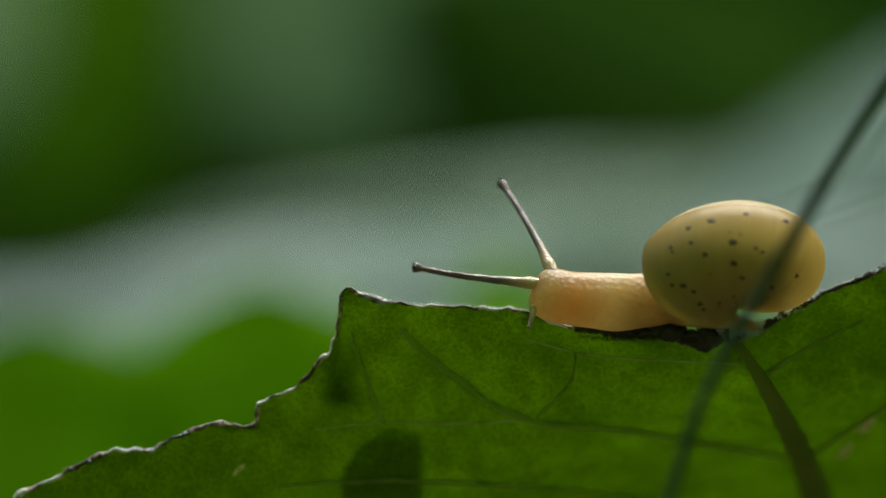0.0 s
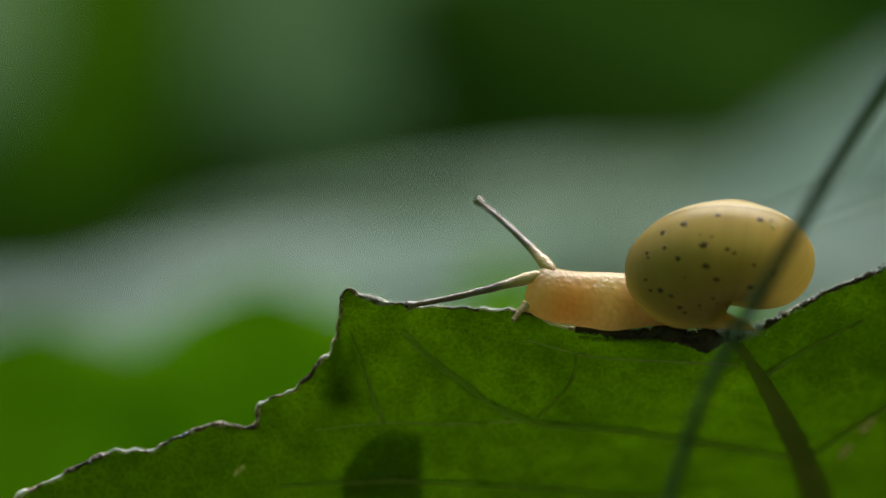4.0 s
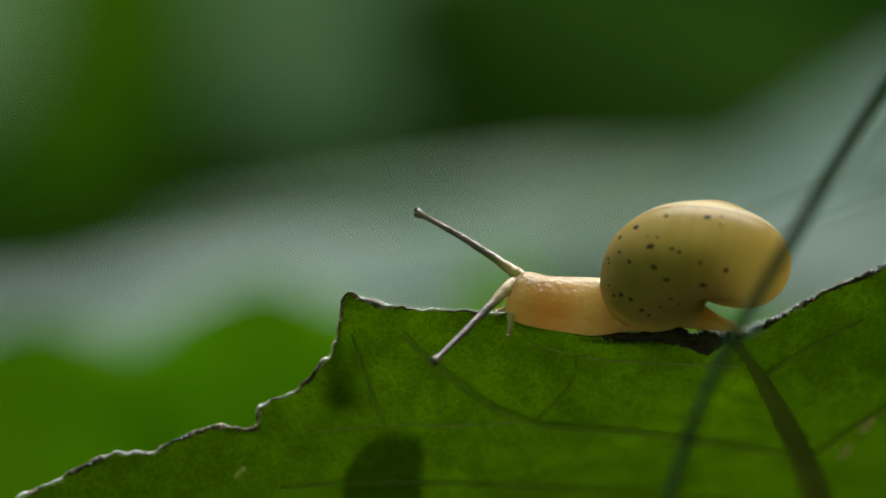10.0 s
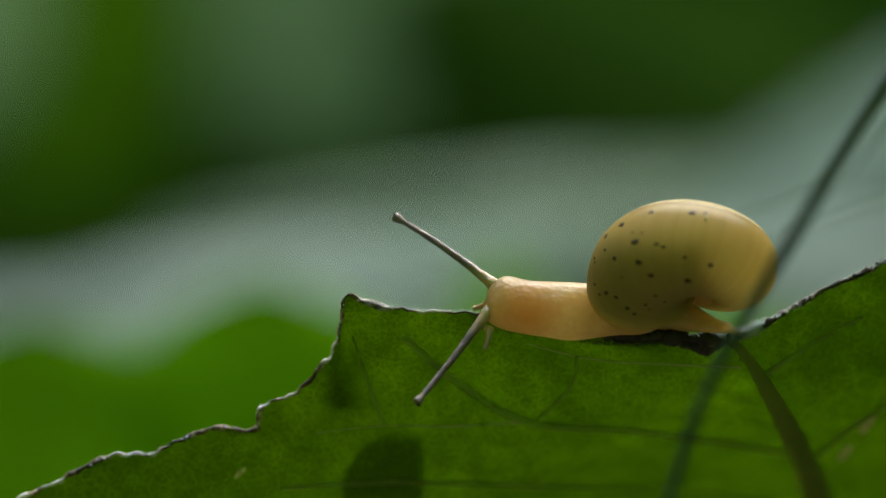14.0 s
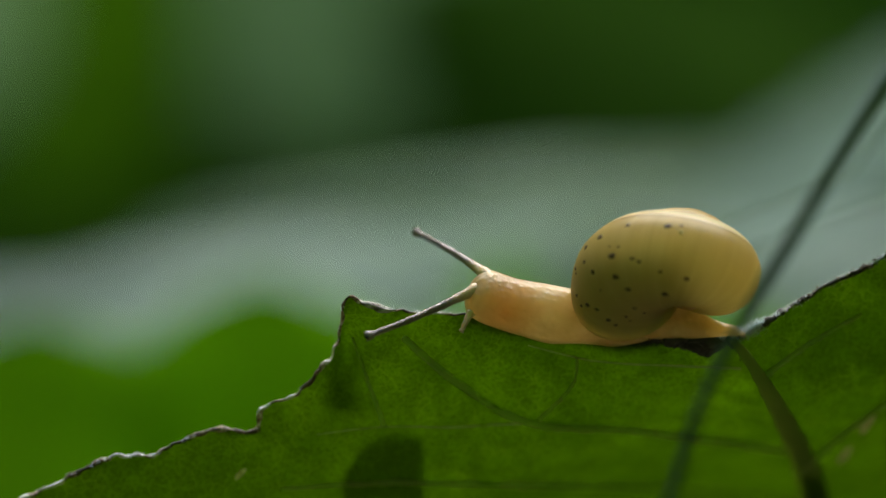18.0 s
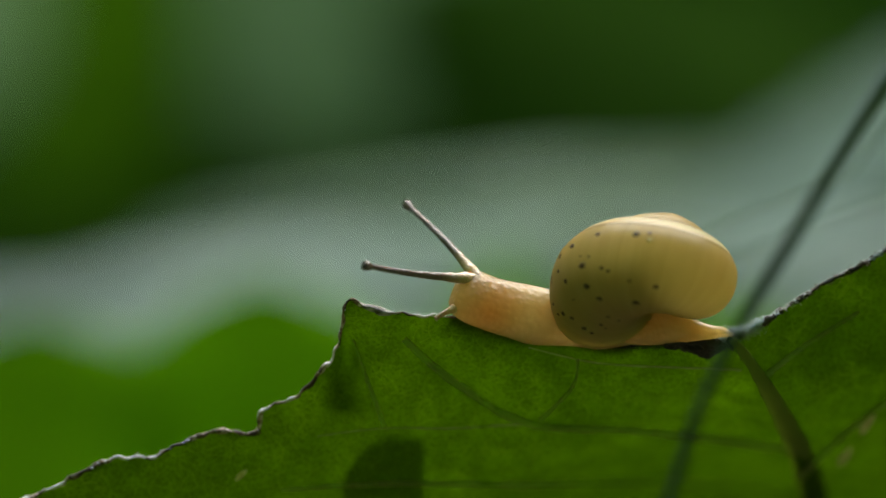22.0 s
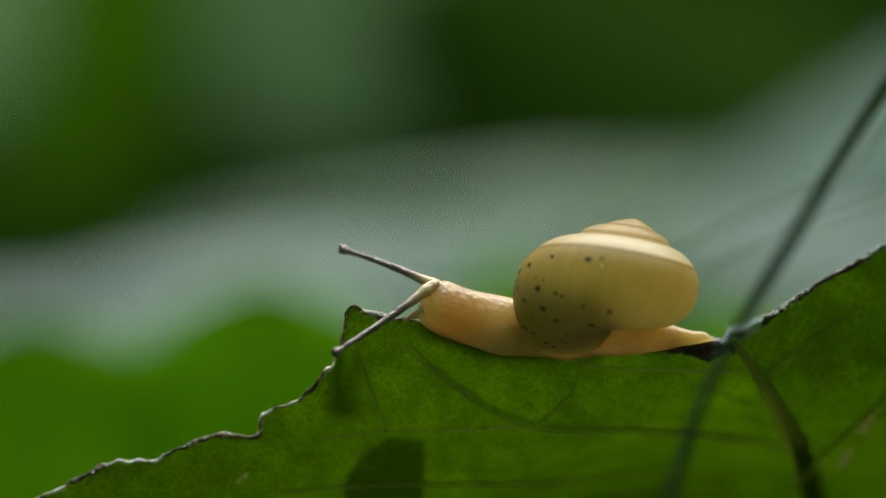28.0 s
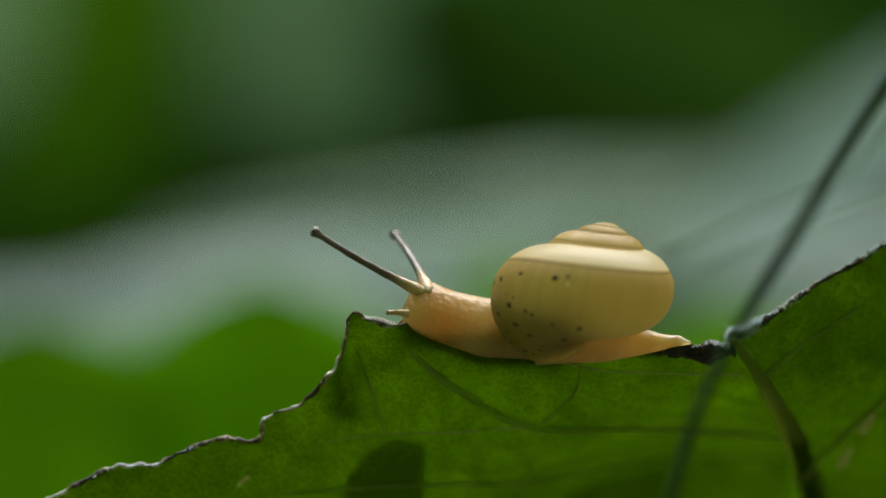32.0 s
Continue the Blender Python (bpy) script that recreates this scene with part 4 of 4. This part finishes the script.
    walk(front_body, [
        (0, mm(-10.78, 0, 1.63, 0, 1, 8)),
        (1, mm(-10.64, 0, 1.65, 0, 1.17, 8)),
        (2, mm(-10.52, 0, 1.68, 0, 1.33, 8)),
        (3, mm(-10.51, 0, 1.7, 0, 1.5, 8)),
        (6, mm(-10.22, 0, 1.7, 0, 2, 8)),
        (7, mm(-10.16, 0, 1.71, 0, 2, 8)),
        (8, mm(-10.11, 0, 1.65, 0, 2, 8)),
        (9, mm(-10.3, 0, 1.66, 0, 2, 8)),
        (10, mm(-10.29, 0, 1.5, 0, 1.5, 8)),
        (11, mm(-10.46, 0, 1.33, 0, 1, 8)),
        (12, mm(-10.6, 0, 1.27, 0, 0.5, 8)),
        (13, mm(-10.65, 0, 1.21, 0, 0, 8)),
        (14, mm(-10.73, 0.02, 1.36, 0, 2, 8)),
        (14.5, mm(-10.84, 0.03, 1.38, 0, 3, 8)),
        (16.5, mm(-10.88, 0.06, 1.92, 0, 8, 8)),
        (17, mm(-10.88, 0.07, 2.07, 0, 8.6, 8)),
        (18, mm(-10.85, 0.09, 2.2, 0, 9.8, 8)),
        (19, mm(-10.73, 0.11, 2.28, 0, 11, 8)),
        (20, mm(-10.62, 0.13, 2.34, 0, 11, 8)),
        (21, mm(-10.6, 0.15, 2.43, 0, 11, 8)),
        (22, mm(-10.47, 0.17, 2.51, 0, 11, 8)),
        (23, mm(-10.4, 0.18, 2.53, 0, 11, 8)),
        (24, mm(-10.23, 0.2, 2.57, 0, 11.1, 8)),
        (25, mm(-10.29, 0.22, 2.5, 0, 11.2, 8)),
        (25.5, mm(-10.28, 0.23, 2.52, 0, 11.25, 8)),
        (27.5, mm(-10.1, 0.27, 2.47, 0, 11.45, 8)),
        (28, mm(-10.11, 0.28, 2.44, 0, 11.5, 8)),
        (29, mm(-10.04, 0.29, 2.5, 0, 11.62, 8)),
        (30, mm(-9.93, 0.31, 2.54, 0, 11.75, 8)),
        (31, mm(-9.81, 0.33, 2.55, 0, 11.88, 8)),
        (32, mm(-9.71, 0.35, 2.6, 0, 12, 8)),
    ])
    walk(tail, [
        (0, mm(1.71, 0.9, 0.13, 0, 4, 0)),
        (1, mm(1.85, 0.9, 0.11, 0, 4.38, 0)),
        (2, mm(1.96, 0.9, 0.09, 0, 4.75, 0)),
        (3, mm(1.96, 0.9, 0.07, 0, 5.12, 0)),
        (6, mm(2.18, 0.9, 0, 0, 6.25, 0)),
        (7, mm(2.32, 0.9, 0.03, 0, 6.62, 0)),
        (8, mm(2.47, 0.9, -0.01, 0, 7, 0)),
        (9, mm(2.54, 0.9, 0.03, 0, 6.8, 0)),
        (10, mm(2.59, 0.9, 0.04, 0, 6.6, 0)),
        (11, mm(2.68, 0.9, 0.04, 0, 6.4, 0)),
        (12, mm(2.77, 0.9, 0.03, 0, 6.2, 0)),
        (13, mm(2.79, 0.9, 0.02, 0, 6, 0)),
        (14, mm(3.08, 0.9, 0.07, 0, 4.5, 0)),
        (14.5, mm(3.15, 0.9, 0.03, 0, 3.75, 0)),
        (16.5, mm(3.76, 0.9, 0.17, 0, 0.75, 0)),
        (17, mm(4, 0.9, 0.28, 0, 0, 0)),
        (18, mm(4.3, 0.9, 0.34, 0, -1.5, 0)),
        (19, mm(4.57, 0.9, 0.36, 0, -3, 0)),
        (20, mm(4.67, 0.9, 0.41, 0, -3.75, 0)),
        (21, mm(4.8, 0.9, 0.51, 0, -4.5, 0)),
        (22, mm(4.92, 0.9, 0.59, 0, -5.25, 0)),
        (23, mm(5.06, 0.9, 0.66, 0, -6, 0)),
        (24, mm(5.28, 0.9, 0.75, 0, -6.6, 0)),
        (25, mm(5.42, 0.9, 0.73, 0, -7.2, 0)),
        (25.5, mm(5.53, 0.9, 0.77, 0, -7.5, 0)),
        (27.5, mm(5.84, 0.9, 0.82, 0, -8.7, 0)),
        (28, mm(5.93, 0.9, 0.82, 0, -9, 0)),
        (29, mm(5.95, 0.9, 0.86, 0, -9.5, 0)),
        (30, mm(6.03, 0.9, 0.89, 0, -10, 0)),
        (31, mm(5.98, 0.9, 0.86, 0, -10.5, 0)),
        (32, mm(5.88, 0.9, 0.86, 0, -11, 0)),
    ])
    walk(eye_stalk_far, [
        (0, aim((-9.69, 0.4, 3.53), (-12.28, 4.94, 8.15))),
        (1, aim((-9.69, 0.4, 3.43), (-12.77, 4.99, 7.69))),
        (2, aim((-9.47, 0.4, 3.52), (-12.55, 5.4, 7.28))),
        (3, aim((-9.51, 0.4, 3.69), (-12.93, 5.54, 6.94))),
        (6, aim((-8.98, 0.4, 3.6), (-12.92, 3.73, 8.32))),
        (7, aim((-8.97, 0.4, 3.53), (-12.72, 3.23, 8.7))),
        (8, aim((-9.17, 0.4, 3.41), (-13.45, 3.03, 8.28))),
        (9, aim((-9.33, 0.4, 3.22), (-14.4, 3.06, 7.23))),
        (10, aim((-9.65, 0.4, 3.15), (-15.22, 2.88, 6.58))),
        (11, aim((-9.95, 0.4, 2.71), (-15.97, 1.91, 5.92))),
        (12, aim((-10.12, 0.4, 2.52), (-16.2, 1.57, 5.77))),
        (13, aim((-10.08, 0.4, 2.53), (-16.16, 1.57, 5.78))),
        (14, aim((-10.25, 0.4, 2.69), (-15.66, 2.78, 6.42))),
        (14.5, aim((-10.24, 0.4, 2.79), (-15.43, 3.13, 6.58))),
        (16.5, aim((-9.97, 0.4, 3.48), (-13.76, 5.37, 6.58))),
        (17, aim((-9.94, 0.4, 3.51), (-13.67, 5.64, 6.21))),
        (18, aim((-9.76, 0.4, 3.59), (-13.61, 5.72, 5.92))),
        (19, aim((-9.67, 0.4, 3.76), (-13.82, 5.62, 5.77))),
        (20, aim((-9.44, 0.4, 3.76), (-13.77, 5.35, 6.05))),
        (21, aim((-9.39, 0.4, 3.86), (-13.33, 4.98, 7.35))),
        (22, aim((-9.25, 0.4, 4.01), (-12.92, 4.99, 7.77))),
        (23, aim((-9.28, 0.4, 4.03), (-13.34, 5.07, 7.24))),
        (24, aim((-9.2, 0.4, 3.95), (-13.84, 4.64, 6.98))),
        (25, aim((-9.38, 0.4, 3.88), (-14.36, 4.31, 6.81))),
        (25.5, aim((-9.38, 0.4, 3.91), (-14.63, 4.34, 6.27))),
        (27.5, aim((-9.28, 0.4, 3.83), (-14.63, 4.51, 5.6))),
        (28, aim((-9.3, 0.4, 3.76), (-14.49, 4.62, 5.72))),
        (29, aim((-9.1, 0.4, 3.85), (-13.72, 5.1, 6.15))),
        (30, aim((-8.9, 0.4, 4.01), (-12.41, 5.7, 6.86))),
        (31, aim((-8.75, 0.4, 3.87), (-11.06, 6.22, 6.9))),
        (32, aim((-8.49, 0.4, 3.98), (-10.26, 6.52, 6.77))),
    ])
    walk(eye_stalk_near, [
        (0, aim((-10.76, -0.35, 2.61), (-17.09, -2.99, 3.49))),
        (1, aim((-10.67, -0.35, 2.54), (-17.12, -2.81, 2.73))),
        (2, aim((-10.54, -0.35, 2.6), (-17.05, -2.63, 2.32))),
        (3, aim((-10.46, -0.35, 2.81), (-17.03, -1.99, 1.52))),
        (6, aim((-10.11, -0.35, 2.84), (-16.4, -2.58, 1.15))),
        (7, aim((-9.95, -0.35, 2.76), (-16.06, -3.42, 1.91))),
        (8, aim((-10.03, -0.35, 2.53), (-15.59, -4.37, 1.88))),
        (9, aim((-10.06, -0.35, 2.36), (-15.04, -4.42, -0.06))),
        (10, aim((-10.27, -0.35, 2.33), (-14.2, -4.45, -1.5))),
        (11, aim((-10.26, -0.35, 1.48), (-13.58, -3.86, -3.36))),
        (12, aim((-10.3, -0.35, 1.02), (-12.83, -3.07, -4.7))),
        (13, aim((-10.29, -0.35, 1.03), (-12.91, -2.27, -4.97))),
        (14, aim((-10.53, -0.35, 1.19), (-14.37, -3.34, -3.62))),
        (14.5, aim((-10.63, -0.35, 1.38), (-15.06, -4.05, -2.33))),
        (16.5, aim((-10.59, -0.35, 2.41), (-16.21, -3.7, 0.3))),
        (17, aim((-10.5, -0.35, 2.53), (-16.27, -3.35, 0.3))),
        (18, aim((-10.28, -0.35, 2.77), (-16.18, -2.84, 0.25))),
        (19, aim((-10.22, -0.35, 2.93), (-15.84, -3.25, 0.23))),
        (20, aim((-10.11, -0.35, 2.99), (-15.55, -3.83, 0.63))),
        (21, aim((-9.97, -0.35, 3.22), (-15.44, -4.44, 2.3))),
        (22, aim((-9.59, -0.35, 3.64), (-15.06, -4.5, 4.38))),
        (23, aim((-9.74, -0.35, 3.6), (-14.69, -5.11, 4.24))),
        (24, aim((-9.75, -0.35, 3.4), (-14.55, -5.2, 2.45))),
        (25, aim((-9.9, -0.35, 3.33), (-14.21, -5.35, 1.4))),
        (25.5, aim((-9.84, -0.35, 3.39), (-14.02, -5.1, 0.73))),
        (27.5, aim((-9.56, -0.35, 3.22), (-14.38, -3.79, -0.24))),
        (28, aim((-9.7, -0.35, 3.45), (-14.61, -3.78, 0.12))),
        (29, aim((-9.66, -0.35, 3.51), (-15, -4.49, 2.23))),
        (30, aim((-9.39, -0.35, 3.61), (-15.01, -4.27, 4.44))),
        (31, aim((-9.39, -0.35, 3.6), (-15.04, -3.73, 5.71))),
        (32, aim((-9.04, -0.35, 3.77), (-14.51, -3.2, 6.92))),
    ])
    walk(feeler_near, [
        (0, aim((-10.57, -0.5, 1.26), (-10.81, -0.9, 0.25))),
        (1, aim((-10.44, -0.5, 1.26), (-10.67, -0.9, 0.29))),
        (2, aim((-10.35, -0.5, 1.25), (-10.56, -0.9, 0.33))),
        (3, aim((-10.54, -0.5, 1.4), (-10.88, -0.9, 0.54))),
        (6, aim((-10.04, -0.5, 1.37), (-11.05, -0.9, 0.97))),
        (7, aim((-9.94, -0.5, 1.42), (-10.73, -0.9, 1.05))),
        (8, aim((-10.05, -0.5, 1.24), (-10.78, -0.9, 0.6))),
        (9, aim((-10.08, -0.5, 0.98), (-10.45, -0.9, 0.07))),
        (10, aim((-10.01, -0.5, 0.86), (-10.16, -0.9, -0.06))),
        (11, aim((-10.19, -0.5, 0.41), (-10.19, -0.9, -0.66))),
        (12, aim((-10.22, -0.5, 0.26), (-10.2, -0.9, -0.74))),
        (13, aim((-10.31, -0.5, 0.11), (-10.28, -0.9, -0.81))),
        (14, aim((-10.48, -0.5, 0.28), (-10.66, -0.9, -0.64))),
        (14.5, aim((-10.65, -0.5, 0.3), (-10.93, -0.9, -0.61))),
        (16.5, aim((-10.76, -0.5, 1.16), (-11.06, -0.9, 0.18))),
        (17, aim((-10.67, -0.5, 1.31), (-11.04, -0.9, 0.35))),
        (18, aim((-10.57, -0.5, 1.47), (-11.06, -0.9, 0.52))),
        (19, aim((-10.49, -0.5, 1.58), (-11.1, -0.9, 0.66))),
        (20, aim((-10.45, -0.5, 1.71), (-11.23, -0.9, 0.94))),
        (21, aim((-10.39, -0.5, 1.87), (-11.34, -0.9, 1.26))),
        (22, aim((-10.27, -0.5, 2), (-11.34, -0.9, 1.42))),
        (23, aim((-10.13, -0.5, 2.13), (-11.32, -0.9, 1.58))),
        (24, aim((-10.05, -0.5, 2.19), (-11.16, -0.9, 1.5))),
        (25, aim((-10.04, -0.5, 2.13), (-11.08, -0.9, 1.3))),
        (25.5, aim((-10.01, -0.5, 2.2), (-11.04, -0.9, 1.4))),
        (27.5, aim((-9.97, -0.5, 2.38), (-10.99, -0.9, 1.68))),
        (28, aim((-9.96, -0.5, 2.41), (-10.97, -0.9, 1.74))),
        (29, aim((-9.89, -0.5, 2.44), (-10.82, -0.9, 1.94))),
        (30, aim((-9.75, -0.5, 2.45), (-10.6, -0.9, 2.11))),
        (31, aim((-9.59, -0.5, 2.42), (-10.43, -0.9, 2.28))),
        (32, aim((-9.49, -0.5, 2.42), (-10.32, -0.9, 2.48))),
    ])
    walk(feeler_far, [
        (0, aim((-10.41, 0.6, 1.11), (-11.15, 1.2, 0.8))),
        (1, aim((-10.32, 0.6, 1.14), (-11.02, 1.2, 0.82))),
        (2, aim((-10.25, 0.6, 1.17), (-10.91, 1.2, 0.85))),
        (3, aim((-10.29, 0.6, 1.19), (-10.92, 1.2, 0.87))),
        (6, aim((-10.2, 0.6, 1.26), (-10.73, 1.2, 0.92))),
        (7, aim((-10.06, 0.6, 1.35), (-10.56, 1.2, 0.99))),
        (8, aim((-9.93, 0.6, 1.36), (-10.39, 1.2, 1))),
        (9, aim((-9.87, 0.6, 1.44), (-10.3, 1.2, 1.08))),
        (10, aim((-10.09, 0.6, 1.39), (-10.62, 1.2, 1.16))),
        (11, aim((-10.28, 0.6, 1.33), (-10.92, 1.2, 1.24))),
        (12, aim((-10.34, 0.6, 1.56), (-11.04, 1.2, 1.34))),
        (13, aim((-10.46, 0.6, 1.8), (-11.23, 1.2, 1.46))),
        (14, aim((-10.47, 0.6, 1.7), (-11.22, 1.2, 1.38))),
        (14.5, aim((-10.56, 0.6, 1.59), (-11.3, 1.2, 1.28))),
        (16.5, aim((-10.54, 0.6, 1.48), (-11.08, 1.2, 1.17))),
        (17, aim((-10.45, 0.6, 1.52), (-10.94, 1.2, 1.22))),
        (18, aim((-10.36, 0.6, 1.55), (-10.87, 1.2, 1.24))),
        (19, aim((-10.3, 0.6, 1.54), (-10.82, 1.2, 1.23))),
        (20, aim((-10.22, 0.6, 1.55), (-10.76, 1.2, 1.25))),
        (21, aim((-10.11, 0.6, 1.6), (-10.66, 1.2, 1.3))),
        (22, aim((-10.01, 0.6, 1.64), (-10.57, 1.2, 1.33))),
        (23, aim((-9.88, 0.6, 1.67), (-10.46, 1.2, 1.36))),
        (24, aim((-9.8, 0.6, 1.84), (-10.44, 1.2, 1.55))),
        (25, aim((-9.8, 0.6, 1.89), (-10.5, 1.2, 1.62))),
        (25.5, aim((-9.76, 0.6, 1.97), (-10.5, 1.2, 1.7))),
        (27.5, aim((-9.73, 0.6, 2.16), (-10.58, 1.2, 1.94))),
        (28, aim((-9.71, 0.6, 2.2), (-10.6, 1.2, 1.98))),
        (29, aim((-9.58, 0.6, 2.25), (-10.36, 1.2, 2.01))),
        (30, aim((-9.38, 0.6, 2.28), (-10.04, 1.2, 2.02))),
        (31, aim((-9.32, 0.6, 2.26), (-9.86, 1.2, 1.97))),
        (32, aim((-9.31, 0.6, 2.27), (-9.74, 1.2, 1.96))),
    ])
    walk(left_blade, [
        (0, mm(0, 0, 0, 0, 0, 0)),
        (1, mm(0, -0.01, -0.01, 0.06, 0, 0.02)),
        (2, mm(0, -0.02, -0.01, 0.13, -0.01, 0.04)),
        (3, mm(0.01, -0.02, -0.02, 0.19, -0.01, 0.06)),
        (6, mm(0.04, -0.14, -0.12, 1.06, -0.05, 0.34)),
        (7, mm(0.04, -0.16, -0.14, 1.28, -0.06, 0.41)),
        (8, mm(0.05, -0.19, -0.17, 1.51, -0.07, 0.49)),
        (9, mm(0.06, -0.22, -0.2, 1.73, -0.08, 0.56)),
        (10, mm(0.07, -0.25, -0.22, 1.93, -0.09, 0.62)),
        (11, mm(0.07, -0.27, -0.24, 2.12, -0.1, 0.68)),
        (12, mm(0.08, -0.3, -0.26, 2.31, -0.11, 0.75)),
        (13, mm(0.09, -0.32, -0.28, 2.5, -0.12, 0.81)),
        (14, mm(0.09, -0.34, -0.3, 2.67, -0.13, 0.86)),
        (14.5, mm(0.09, -0.35, -0.31, 2.76, -0.13, 0.89)),
        (16.5, mm(0.11, -0.39, -0.35, 3.09, -0.15, 1)),
        (17, mm(0.11, -0.41, -0.36, 3.18, -0.16, 1.02)),
        (18, mm(0.12, -0.45, -0.4, 3.51, -0.18, 1.13)),
        (19, mm(0.13, -0.49, -0.44, 3.85, -0.2, 1.24)),
        (20, mm(0.14, -0.52, -0.47, 4.12, -0.22, 1.32)),
        (21, mm(0.15, -0.56, -0.51, 4.38, -0.23, 1.41)),
        (22, mm(0.16, -0.59, -0.54, 4.64, -0.25, 1.49)),
        (23, mm(0.17, -0.62, -0.57, 4.91, -0.27, 1.58)),
        (24, mm(0.19, -0.66, -0.61, 5.25, -0.29, 1.69)),
        (25, mm(0.2, -0.71, -0.65, 5.58, -0.32, 1.79)),
        (25.5, mm(0.21, -0.74, -0.68, 5.84, -0.34, 1.87)),
        (27.5, mm(0.25, -0.87, -0.81, 6.86, -0.41, 2.2)),
        (28, mm(0.26, -0.9, -0.84, 7.12, -0.44, 2.28)),
        (29, mm(0.28, -0.98, -0.93, 7.79, -0.49, 2.49)),
        (30, mm(0.31, -1.06, -1.01, 8.47, -0.55, 2.71)),
        (31, mm(0.33, -1.13, -1.09, 9.04, -0.6, 2.89)),
        (32, mm(0.35, -1.2, -1.16, 9.62, -0.66, 3.07)),
    ])
    # the right half slowly straightens up about a line from the leaf's notch to its stalk side
    foot, side = on_leaf(15.6, -4.8) - Vector((0, 0, H)), on_leaf(23.4, -10.0) - Vector((0, 0, H))
    rows = []
    for t, turn in RIGHT_TURN:
        swing = Matrix.Translation(foot) @ Matrix.Rotation(radians(turn), 4, side - foot) @ Matrix.Translation(-foot)
        rows.append((t, swing))
    walk(right_blade, rows)



motions()
